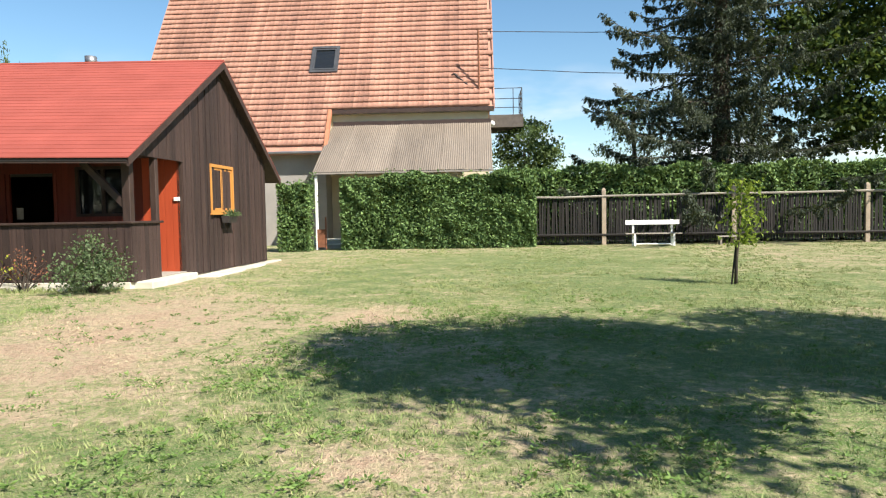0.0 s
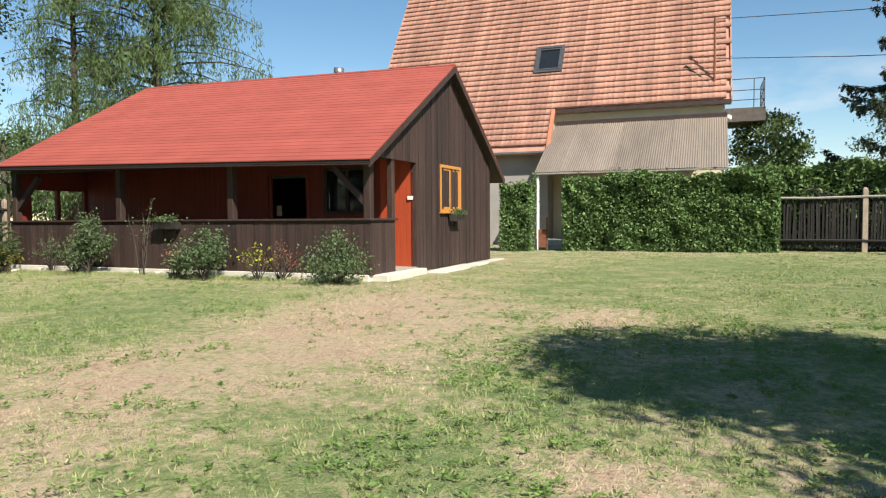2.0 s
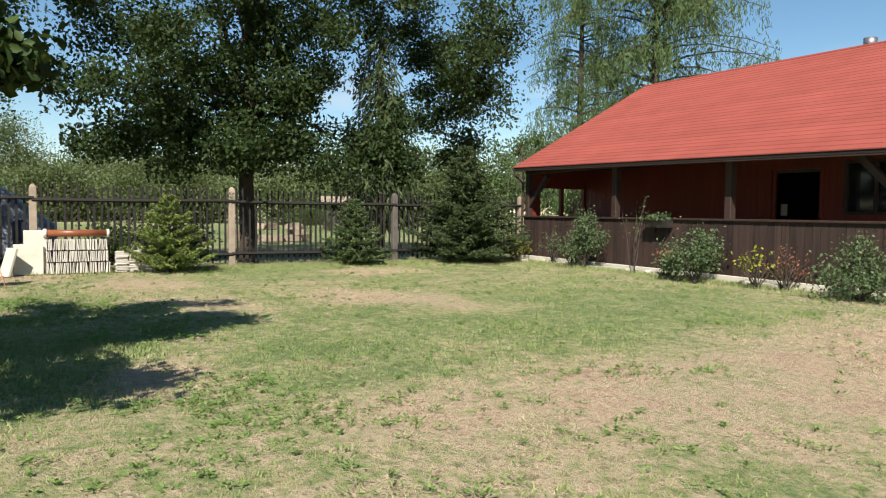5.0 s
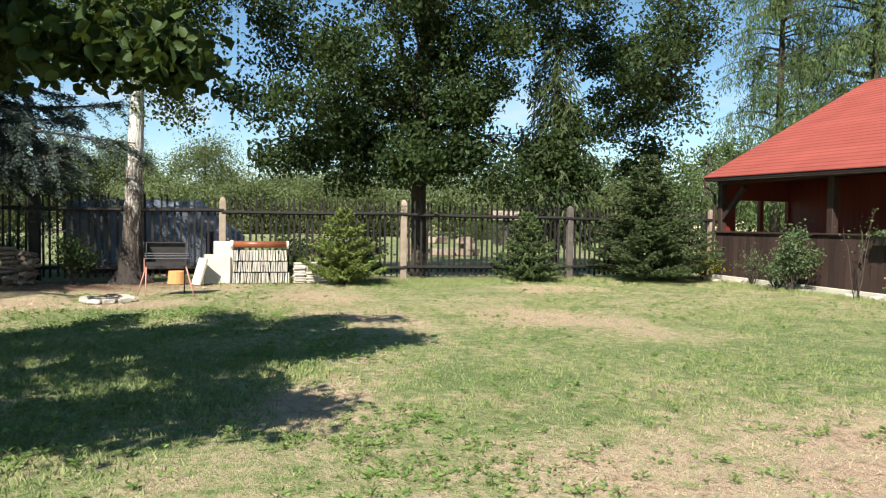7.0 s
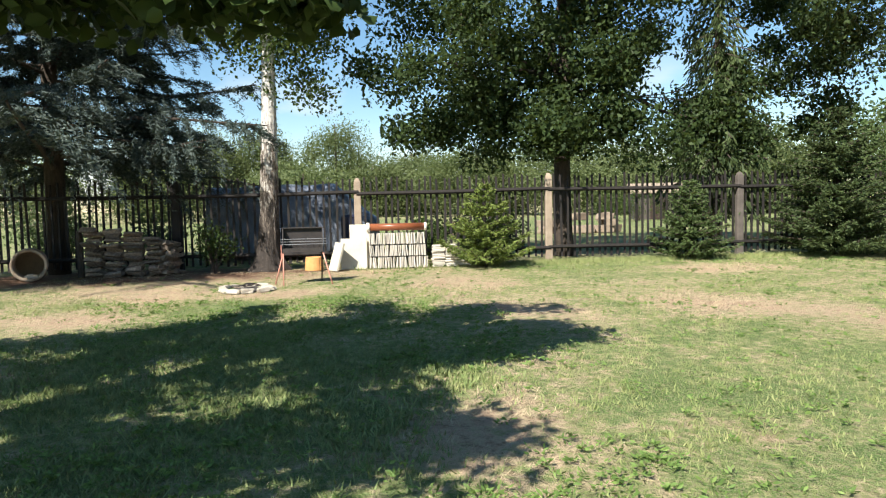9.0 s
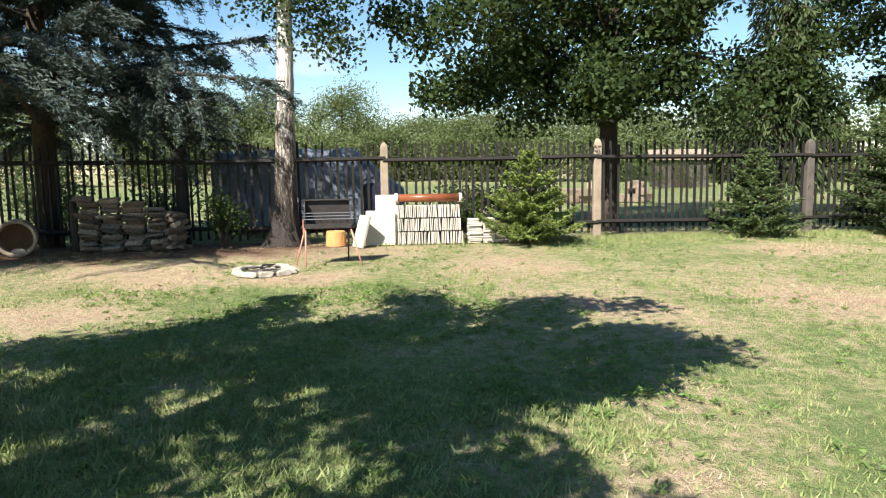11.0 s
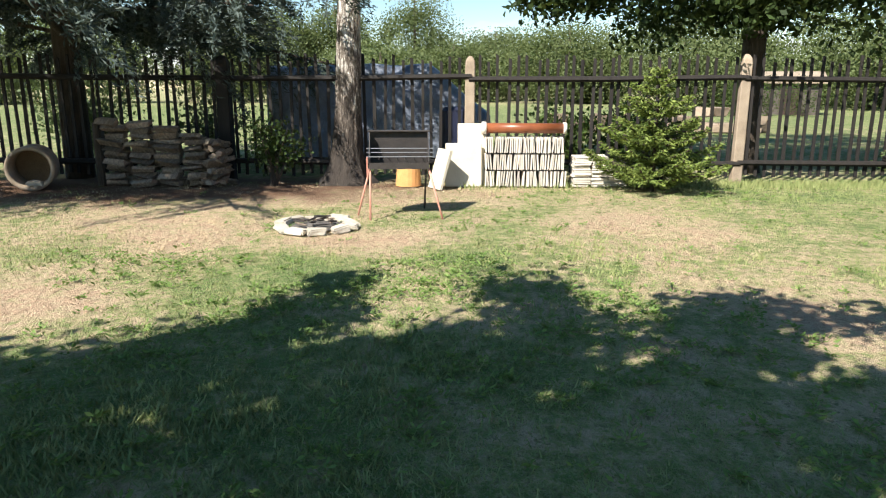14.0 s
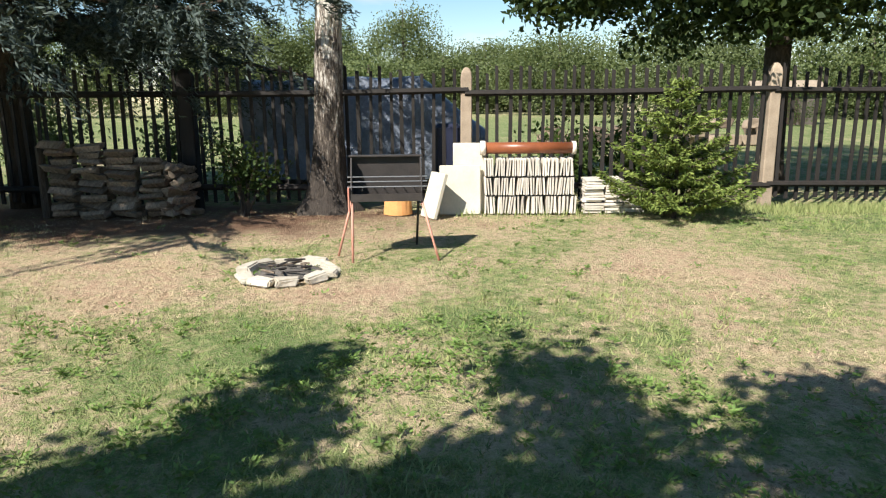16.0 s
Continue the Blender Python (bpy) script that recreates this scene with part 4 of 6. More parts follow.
def broad_tree(name, base, trunk, lobes, clumps, per, leaf, mat, bark, seed, label, category="tree", clump_r=0.5, aspect=0.6, limbs=14, flat=0.6, group="", skip=None, fork=1, even=1.0, sides=1):
    """trunk: list of (x, y, z, r) from the base up. lobes: (cx, cy, cz, rx, ry, rz) ellipsoids that the crown fills. All from the base."""
    rnd, rng = random.Random(seed), np.random.default_rng(seed)
    t = thing(name, base, label, category, group)
    bm = bmesh.new()
    tube(bm, [p[:3] for p in trunk], [p[3] for p in trunk], 14, True, 0.16, rnd)
    smooth(part("trunk", bm, bark, t))
    tips = []
    vol = [(l[3] * l[4] * l[5]) ** even for l in lobes]
    while len(tips) < clumps:
        l = rnd.choices(lobes, vol)[0]
        d = Vector((rnd.gauss(0, 1), rnd.gauss(0, 1), rnd.gauss(0, 1))).normalized() * rnd.uniform(0.35, 1.0) ** 0.6
        p = Vector((l[0] + d.x * l[3], l[1] + d.y * l[4], l[2] + d.z * l[5]))
        if skip is None or not skip(p):
            tips.append(p)
    for i in range(limbs):
        a = trunk[min(len(trunk) - 1, fork + int(rnd.random() * (len(trunk) - fork)))]
        aim = tips[i * len(tips) // limbs]
        bm = bmesh.new()
        pts = bough(a[:3], aim, rnd, 0.08)
        r0 = a[3] * rnd.uniform(0.3, 0.5)
        tube(bm, pts, [r0 * (1 - 0.85 * j / (len(pts) - 1)) for j in range(len(pts))], 6)
        near = sorted(tips, key=lambda p: (p - pts[3]).length)[:9]
        for p in near:
            q = bough(pts[rnd.randint(2, 4)], p, rnd, 0.05, 3)
            tube(bm, q, [r0 * 0.28, r0 * 0.2, r0 * 0.12, r0 * 0.05], 4, False)
        smooth(part("branchwork", bm, bark, t, kind="stuff"))
    c = np.repeat(np.array([tuple(p) for p in tips]), per, axis=0)
    sz = np.repeat(np.array([rnd.uniform(0.6, 1.3) for _ in tips]), per)[:, None]
    c = c + np.clip(rng.normal(size=c.shape), -1.7, 1.7) * np.array([1, 1, flat]) * clump_r * sz * 0.55
    if skip is not None:
        keep = np.array([not skip(p) for p in c])
        c = c[keep]
    leaves("crown", c, leaf, mat, t, rng, aspect=aspect, droop=0.4, sides=sides)
    return t


def conifer(name, base, height, radius, z0, mat, seed, label, levels=22, per_level=7, needle=0.07, density=60, droop=0.25, lift=0.1, trunk_r=0.1, bark=None, hang=0.0, category="spruce", taper=1.0, aspect=0.22, arc=(0, 360), core=0.0, wild=0.0):
    """Whorls of boughs that carry flat sprays of needles; hang: length of the tassels under the boughs."""
    rnd, rng = random.Random(seed), np.random.default_rng(seed)
    t = thing(name, base, label, category)
    bm = bmesh.new()
    tube(bm, [(0, 0, -0.05), (0, 0, height * 0.3), (0.02, 0, height * 0.7), (0, 0, height * 0.98)], [trunk_r, trunk_r * 0.8, trunk_r * 0.4, 0.01], 9, True, 0.1, rnd)
    smooth(part("trunk", bm, bark or M_BARK, t))
    cen, dirs = [], []
    bm = bmesh.new()
    for i in range(levels):
        f = (i + rnd.uniform(-0.3, 0.3)) / levels
        f = min(max(f, 0), 1)
        z = z0 + (height - z0) * f
        R = radius * (1 - f) ** taper + 0.03
        n = max(4, int(per_level * (0.55 + 0.45 * (1 - f))))
        a0 = rnd.uniform(0, 6.28)
        for k in range(n):
            a = a0 + 6.283 * k / n + rnd.uniform(-0.25, 0.25)
            if not (arc[0] <= math.degrees(a) % 360 <= arc[1]):
                continue
            L = R * (rnd.uniform(0.6, 1.15) if not wild else rnd.uniform(0.6, 1.1))
            z = z0 + (height - z0) * f + wild * rnd.uniform(-0.35, 0.35)
            up, sag = lift + wild * rnd.uniform(-0.12, 0.12), droop + wild * rnd.uniform(-0.12, 0.16)
            dx, dy = math.cos(a), math.sin(a)
            pts = []
            for j in range(6):
                s = j / 5
                pts.append(Vector((dx * L * s, dy * L * s, z + L * (up * s - sag * s * s + 0.10 * s ** 4))))
            tube(bm, pts, [0.012 + 0.02 * L * (1 - j / 5.5) * 0.5 for j in range(6)], 4, False)
            m = int(density * L / max(radius, 0.01) * max(1.0, radius) / max(1, 1)) + 4
            if wild:
                # needles sit on separate side twigs that droop, with gaps between them
                nt = int(7 + 5 * L)
                ts, side = rng.uniform(0.15, 1.0, nt), rng.choice((-1.0, 1.0), nt)
                tl = (0.5 * L * (1 - 0.7 * ts) + 0.08) * rng.uniform(0.5, 1.2, nt)
                td = rng.uniform(0.1, 0.7, nt)
                k2 = rng.choice(nt, m, p=tl / tl.sum())
                u = rng.uniform(0, 1, m)
                w = side[k2] * tl[k2] * u * 0.75
                s = ts[k2] + tl[k2] * u * 0.6 / L
                px = dx * L * s - dy * w + rng.normal(0, 0.03, m)
                py = dy * L * s + dx * w + rng.normal(0, 0.03, m)
                pz = z + L * (up * s - sag * s * s + 0.10 * s ** 4) - tl[k2] * u * u * td[k2] - rng.uniform(0, 1, m) ** 2 * hang * u + rng.normal(0, 0.025, m)
                cen.append(np.stack([px, py, pz], 1))
                dirs.append(np.stack([dx * 0.7 - dy * side[k2] * 0.7, dy * 0.7 + dx * side[k2] * 0.7, -td[k2] * u], 1) + rng.normal(0, 0.45, (m, 3)))
                continue
            s = rng.uniform(0.12 + core, 1.0, m) ** 0.8
            w = 0.32 * L * (1 - 0.75 * s) * rng.uniform(-1, 1, m)
            px = dx * L * s - dy * w
            py = dy * L * s + dx * w
            pz = z + L * (lift * s - droop * s * s + 0.10 * s ** 4) - np.abs(w) * 0.25 - rng.uniform(0, 1, m) ** 1.5 * hang * (1 - 0.5 * s) + rng.normal(0, 0.02, m)
            cen.append(np.stack([px, py, pz], 1))
            sg = np.sign(w)
            dd = np.stack([dx * 0.8 - dy * sg * 0.7, dy * 0.8 + dx * sg * 0.7, np.full(m, -0.15 - (1.4 if hang else 0))], 1)
            dirs.append(dd)
    smooth(part("branchwork", bm, bark or M_BARK, t, kind="stuff"))
    leaves("foliage", np.concatenate(cen), needle, mat, t, rng, aspect=aspect, along=np.concatenate(dirs), spread=0.7)
    return t


def drooping_spruce(name, base, height, radius, z0, mat, seed, label, levels=17, per=8):
    """A tall spruce in open tiers: long boughs that sag and lift at the tip, hung with tassels, round a dense heart."""
    rnd, rng = random.Random(seed), np.random.default_rng(seed)
    t = thing(name, base, label, "spruce")
    bm = bmesh.new()
    tube(bm, [(0, 0, -0.05), (0, 0, height * 0.3), (0.05, 0, height * 0.7), (0, 0, height * 0.98)], [0.42, 0.34, 0.18, 0.02], 12, True, 0.12, rnd)
    smooth(part("trunk", bm, M_BARK, t))
    cen, dirs = [], []
    bm = bmesh.new()
    for i in range(levels):
        f = i / levels
        a0 = rnd.uniform(0, 6.283)
        for k in range(per):
            a = a0 + 6.283 * k / per + rnd.uniform(-0.2, 0.2)
            dx, dy = math.cos(a), math.sin(a)
            L = radius * (1 - f) ** 0.75 * rnd.uniform(0.62, 1.05) + 0.2
            z = z0 + (height - z0) * f + rnd.uniform(-0.3, 0.3)
            sag = rnd.uniform(0.22, 0.36)

            def run(s):
                return z + L * (0.16 * s - sag * s * s * 1.5 + 0.34 * s ** 4)
            pts = [Vector((dx * L * s, dy * L * s, run(s))) for s in (0, 0.2, 0.4, 0.6, 0.8, 1.0)]
            tube(bm, pts, (0.07, 0.055, 0.045, 0.03, 0.02, 0.006), 4, False)
            # side twigs, each with tassels under it
            for q in range(int(9 + 5 * L)):
                s = rnd.uniform(0.08, 1.0) ** 0.8
                w = rnd.uniform(-1, 1) * 0.17 * L * (1.05 - s)
                x, y, zz = dx * L * s - dy * w, dy * L * s + dx * w, run(s) - 0.2 * abs(w)
                hang = rnd.uniform(0.15, 0.75) * (1.1 - 0.6 * s)
                m = int(26 + 34 * hang)
                u = rng.uniform(0, 1, m)
                r = 0.085 * (1.1 - u)
                cen.append(np.stack([x + rng.normal(0, 1, m) * r, y + rng.normal(0, 1, m) * r, zz - u * hang], 1))
                dirs.append(np.stack([rng.normal(0, 0.5, m) + dx * 0.4, rng.normal(0, 0.5, m) + dy * 0.4, -0.6 - 0.6 * u], 1))
            m = int(60 * L)
            s = rng.uniform(0.05, 1, m)
            w = rng.normal(0, 0.05, m) * L * (1.1 - s)
            cen.append(np.stack([dx * L * s - dy * w, dy * L * s + dx * w, z + L * (0.16 * s - sag * s * s * 1.5 + 0.34 * s ** 4) + rng.normal(0, 0.05, m)], 1))
            dirs.append(np.stack([np.full(m, dx), np.full(m, dy), rng.normal(0.1, 0.3, m)], 1))
    # twiggy heart
    m = 34000
    a, f = rng.uniform(0, 6.283, m), rng.uniform(0, 1, m)
    r = np.sqrt(rng.uniform(0, 1, m)) * 2.4 * (1 - f) ** 0.7
    cen.append(np.stack([np.cos(a) * r, np.sin(a) * r, z0 * 0.5 + (height - z0) * f], 1))
    dirs.append(np.stack([np.cos(a), np.sin(a), np.full(m, -0.6)], 1))
    smooth(part("branchwork", bm, M_BARK, t, kind="stuff"))
    leaves("foliage", np.concatenate(cen), 0.17, mat, t, rng, aspect=0.3, along=np.concatenate(dirs), spread=0.7)
    return t


def weeper(name, base, height, radius, z0, mat, seed, label, boughs=70, strands=16, leaf=0.12, category="larch", trunk_r=0.2):
    """A tall tree with arching boughs and hanging strands."""
    rnd, rng = random.Random(seed), np.random.default_rng(seed)
    t = thing(name, base, label, category)
    bm = bmesh.new()
    tube(bm, [(0, 0, -0.05), (0.1, 0, height * 0.35), (0, 0.1, height * 0.7), (0, 0, height)], [trunk_r, trunk_r * 0.75, trunk_r * 0.4, 0.02], 9, True, 0.1, rnd)
    smooth(part("trunk", bm, M_BARK, t))
    cen, dirs = [], []
    bm = bmesh.new()
    for i in range(boughs):
        f = rnd.random() ** 0.9
        z = z0 + (height - z0) * f
        R = radius * (1 - 0.62 * f) * rnd.uniform(0.55, 1.05)
        a = rnd.uniform(0, 6.283)
        dx, dy = math.cos(a), math.sin(a)
        pts = [Vector((dx * R * s, dy * R * s, z + R * (0.45 * s - 0.5 * s * s))) for s in (0, 0.25, 0.5, 0.75, 1)]
        tube(bm, pts, (0.05, 0.04, 0.03, 0.02, 0.008), 4, False)
        for k in range(strands):
            s = rnd.uniform(0.25, 1.0)
            L = rnd.uniform(0.4, 1.5) * (0.6 + 0.4 * (1 - f))
            w = rnd.uniform(-0.25, 0.25) * R
            m = int(L / 0.075)
            u = rng.uniform(0, 1, m)
            px = dx * R * s - dy * w + rng.normal(0, 0.05, m) + 0.1 * u * dx
            py = dy * R * s + dx * w + rng.normal(0, 0.05, m) + 0.1 * u * dy
            pz = z + R * (0.45 * s - 0.5 * s * s) - u * L
            cen.append(np.stack([px, py, pz], 1))
    smooth(part("branchwork", bm, M_BARK, t, kind="stuff"))
    c = np.concatenate(cen)
    leaves("crown", c, leaf, mat, t, rng, aspect=0.17, along=np.tile(np.array([[0, 0, -1.0]]), (len(c), 1)), spread=1.0)
    return t


def shrub(name, base, r, h, n, leaf, mat, seed, label, stems=9, category="shrub", aspect=0.6, open_=0.6, upright=0.5, group=""):
    """A bush: thin stems that fan out, each with leaves along its upper part."""
    rnd, rng = random.Random(seed), np.random.default_rng(seed)
    t = thing(name, base, label, category, group)
    cen = []
    for i in range(stems):
        a, q = rnd.uniform(0, 6.283), rnd.random() ** 0.5
        tip = Vector((math.cos(a) * r * q, math.sin(a) * r * q, h * (1 - (1 - upright) * q * q) * rnd.uniform(0.75, 1.05)))
        pts = bough((rnd.uniform(-0.05, 0.05), rnd.uniform(-0.05, 0.05), -0.02), tip, rnd, 0.1, 5, 0.1)
        bm = bmesh.new()
        tube(bm, pts, (0.014, 0.012, 0.01, 0.008, 0.005, 0.003), 4, False)
        part("stem", bm, M_BARK, t)
        m = n // stems
        P = np.array([tuple(p) for p in pts])
        u = rng.uniform(1 - open_, 1.0, m) * 5
        j = np.minimum(u.astype(int), 4)
        fr = (u - j)[:, None]
        cen.append(P[j] * (1 - fr) + P[j + 1] * fr + rng.normal(size=(m, 3)) * np.array([1, 1, 0.8]) * r * 0.20)
    c = np.concatenate(cen)
    c[:, 2] = np.maximum(c[:, 2], 0.03)
    leaves("foliage", c, leaf, mat, t, rng, aspect=aspect)
    return t


def hedge(name, x0, x1, y0, y1, z1, n, leaf, mat, seed, label, z0=0.0, category="hedge"):
    """A clipped hedge: leaves in a thick uneven shell over stems and a dark box as inner shade."""
    rng = np.random.default_rng(seed)
    rnd = random.Random(seed)
    t = thing(name, ((x0 + x1) / 2, (y0 + y1) / 2, 0), label, category)
    hx, hy = (x1 - x0) / 2, (y1 - y0) / 2
    face = rng.choice(3, n, p=[0.62, 0.22, 0.16])
    u, v = rng.uniform(-1, 1, n), rng.uniform(0, 1, n)
    deep = np.abs(rng.normal(0, 0.16, n))
    x = np.where(face == 2, np.sign(u) * (hx - deep), u * hx)
    y = np.where(face == 0, -hy + deep, np.where(face == 1, rng.uniform(-hy, hy, n), rng.uniform(-hy, hy, n)))
    z = np.where(face == 1, z1 - deep, z0 + v * (z1 - z0))
    lump = np.array([[rnd.uniform(-hx, hx), rnd.uniform(z0, z1), rnd.uniform(0.14, 0.34), rnd.uniform(-0.14, 0.2)] for _ in range(int(hx * 30))])
    b = sum(l[3] * np.exp(-((x - l[0]) ** 2 + (z - l[1]) ** 2) / l[2] ** 2) for l in lump) + 0.05 * np.sin(x * 2.1 + seed)
    y = y - np.clip(b, -0.25, 0.35) * (face == 0)
    z = z + (0.10 * np.sin(x * 1.7 + seed) + 0.06 * np.sin(x * 6.1)) * (z / z1) ** 2
    z = z + (rng.uniform(0, 1, n) < 0.03) * rng.uniform(0, 0.22, n) * (z > z1 - 0.3)
    z = np.maximum(z, z0 + 0.02)
    leaves("foliage", np.stack([x, y, z], 1), leaf, mat, t, rng, aspect=0.55)
    bm = bmesh.new()
    for i in range(int((x1 - x0) * 9)):
        px, py = rnd.uniform(-hx, hx) * 0.95, rnd.uniform(-hy * 0.5, hy * 0.9)
        top = z0 + (z1 - z0) * rnd.uniform(0.6, 0.92)
        tube(bm, ((px, py, -0.05), (px + rnd.uniform(-0.1, 0.1), py, top * 0.5), (px + rnd.uniform(-0.2, 0.2), py, top)), (0.02, 0.015, 0.008), 4, False)
    part("stemwork", bm, M_BARK, t, kind="stuff")
    # solid near-black box that stands in for the shade between the leaves
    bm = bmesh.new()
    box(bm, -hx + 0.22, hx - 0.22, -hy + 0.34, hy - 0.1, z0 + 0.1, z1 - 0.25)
    part("twig_mass", bm, M_HEDGE_SHADE, t, kind="stuff")
    return t


# near-black colour for the shaded inside of the hedges
M_HEDGE_SHADE = surface("hedge_inner_shade", (0.012, 0.014, 0.008), (0.03, 0.034, 0.016), 12, 60, 0.95, bump=1.0, dist=0.05, vary=0)

# the oak behind the west fence
broad_tree("oak", (-17.8, 5.5, 0), [(0, 0, -0.1, 0.27), (0, 0, 0.5, 0.19), (0.05, -0.03, 2.0, 0.17), (0, 0.05, 3.6, 0.16), (0.1, 0.1, 5.4, 0.17), (0, 0, 7.5, 0.09)],
           [(0.2, 0.8, 7.4, 3.4, 4.8, 2.2), (0.5, -2.85, 4.1, 1.8, 1.9, 1.5), (0.4, 5.0, 5.2, 2.0, 2.6, 1.6), (0.6, -0.65, 3.5, 1.8, 2.2, 1.3), (0.2, 3.0, 3.3, 1.2, 1.3, 0.7), (0.6, -1.75, 6.2, 2.4, 2.6, 1.6), (0, 0.4, 9.2, 2.8, 4.0, 1.6), (0.3, 6.3, 6.3, 1.4, 1.7, 1.2), (0.5, 0.6, 4.6, 1.6, 1.6, 1.2), (0.6, -1.45, 2.75, 1.6, 2.4, 0.55), (0.5, 2.4, 2.75, 1.5, 2.2, 0.55), (0.2, 6.4, 4.6, 1.1, 1.3, 1.1), (0.0, 5.6, 3.4, 1.0, 1.2, 0.8), (1.1, 0.2, 4.2, 0.8, 1.7, 1.3), (1.1, 1.0, 5.8, 0.8, 1.8, 1.0), (0.8, -1.0, 2.6, 1.0, 1.7, 0.45), (0.8, 1.3, 2.55, 1.0, 1.5, 0.45)],
           250, 470, 0.115, M_OAK, M_BARK, 11, "large oak with a dark dense crown behind the fence", "tree", 0.60, 0.55, 26, 0.75, fork=3, even=0.6)
# the birch inside the fence
birch = broad_tree("birch", (-16.3, -0.8, 0), [(0, 0, -0.1, 0.10), (0, 0.03, 1.2, 0.10), (0, 0.14, 3.4, 0.10), (0, 0.16, 5.2, 0.12), (0, 0.2, 8.0, 0.05)],
                   [(0, 0.2, 6.6, 1.7, 1.8, 2.2), (0, 0.70, 3.9, 0.6, 0.55, 0.8), (0.1, 0.3, 5.0, 1.2, 1.4, 1.1), (0.2, -0.5, 4.9, 0.7, 0.7, 0.8)], 220, 190, 0.075, M_BIRCHLEAF, M_BIRCHBARK, 12, "old birch with rough white and grey bark", "birch", 0.5, 0.75, 10, 0.9, fork=3)


def furrowed_trunk(tree):
    """The birch's lower trunk: ridged bark and a foot that flares into roots."""
    rng = np.random.default_rng(17)
    n, rows = 44, 76
    verts, faces = [], []
    ph = rng.uniform(0, 6.283, 6)
    for j in range(rows + 1):
        z = -0.06 + 5.3 * (j / rows) ** 1.15
        r = 0.195 - 0.019 * z + 0.24 * math.exp(-max(z, 0) / 0.22)
        for k in range(n):
            a = 6.283 * k / n
            root = 0.10 * math.exp(-max(z, 0) / 0.25) * math.sin(5 * a + ph[0]) + 0.05 * math.exp(-max(z, 0) / 0.3) * math.sin(9 * a + ph[1])
            ridge = 0.010 * math.sin(17 * a + 2.5 * math.sin(z * 2.3 + ph[2]) + ph[3]) + 0.007 * math.sin(11 * a - z * 3.1 + ph[4]) * math.sin(z * 9 + 3 * a)
            q = r * (1 + root) + ridge * (1.5 - min(z, 3) * 0.3) + rng.normal(0, 0.0035)
            verts.append((math.cos(a) * q, math.sin(a) * q + 0.045 * z - 0.003 * z * z, z))
    for j in range(rows):
        for k in range(n):
            faces.append((j * n + k, j * n + (k + 1) % n, (j + 1) * n + (k + 1) % n, (j + 1) * n + k))
    smooth(np_mesh("bark_mantle", verts, faces, M_BIRCHBARK, tree))


furrowed_trunk(birch)
# fruit tree whose crown overhangs the lawn
broad_tree("walnut_tree", (-5.4, -2.4, 0), [(0, 0, -0.1, 0.26), (0, 0, 0.6, 0.2), (0.05, 0.1, 1.7, 0.18), (0.1, 0.2, 3.0, 0.15), (0, 0.1, 4.8, 0.08)],
           [(1.13, -0.53, 4.4, 2.0, 1.4, 0.9), (0.08, 0.4, 4.2, 1.2, 1.1, 0.7), (0.02, -1.68, 4.0, 1.2, 1.3, 1.0), (1.92, -1.18, 4.0, 1.2, 1.2, 0.9), (-2.59, 0.07, 3.6, 0.45, 0.08, 0.12), (-1.71, -0.39, 3.7, 0.4, 0.15, 0.2), (-2.49, 1.32, 3.6, 0.5, 0.1, 0.12), (-1.54, 1.14, 3.8, 0.45, 0.25, 0.3), (-2.25, 2.99, 3.4, 0.16, 0.5, 0.15), (-1.59, 2.22, 3.6, 0.25, 0.35, 0.25), (-0.81, 1.61, 3.7, 0.6, 0.45, 0.35), (-0.57, 2.93, 3.5, 0.16, 0.45, 0.12), (-0.29, 1.97, 3.6, 0.5, 0.45, 0.3), (1.06, 1.19, 3.8, 0.6, 0.45, 0.35), (2.13, 1.73, 3.5, 0.2, 0.45, 0.2), (2.26, 0.64, 3.8, 0.7, 0.5, 0.35), (-1.14, -1.06, 3.8, 0.4, 0.7, 0.35), (-1.0, 3.0, 2.35, 0.4, 0.35, 0.2), (-1.05, 2.1, 2.5, 0.6, 0.5, 0.25), (-1.2, 1.3, 2.65, 0.6, 0.7, 0.35), (-2.1, -0.16, 3.65, 0.3, 0.1, 0.12), (2.46, -0.16, 3.8, 0.5, 0.6, 0.3), (1.8, 1.3, 3.7, 0.5, 0.45, 0.3), (-2.05, 2.55, 3.55, 0.3, 0.35, 0.15), (-0.93, 2.4, 3.6, 0.35, 0.3, 0.2), (-0.95, 2.95, 3.55, 0.15, 0.3, 0.12), (-1.45, 0.55, 3.7, 0.35, 0.4, 0.25), (0.2, -0.9, 3.9, 0.6, 0.5, 0.4)],
           300, 98, 0.11, M_WALNUT, M_BARK, 13, "spreading fruit tree with broad drooping leaves", "tree", 0.33, 0.62, 18, 0.55, fork=2, even=0.34, sides=2)
broad_tree("plum_tree", (-11.6, -6.9, 0), [(0, 0, -0.1, 0.24), (0, 0, 0.6, 0.18), (0.05, 0, 2.2, 0.16), (0, 0.1, 4.2, 0.12), (0, 0, 6.4, 0.05)],
           [(0, 0, 5.6, 2.0, 1.9, 1.3), (-0.9, 0.6, 5.2, 1.5, 1.2, 0.9)], 115, 75, 0.12, M_APPLE, M_BARK, 16, "garden fruit tree shading the woodpile", "tree", 0.5, 0.6, 10, fork=2)
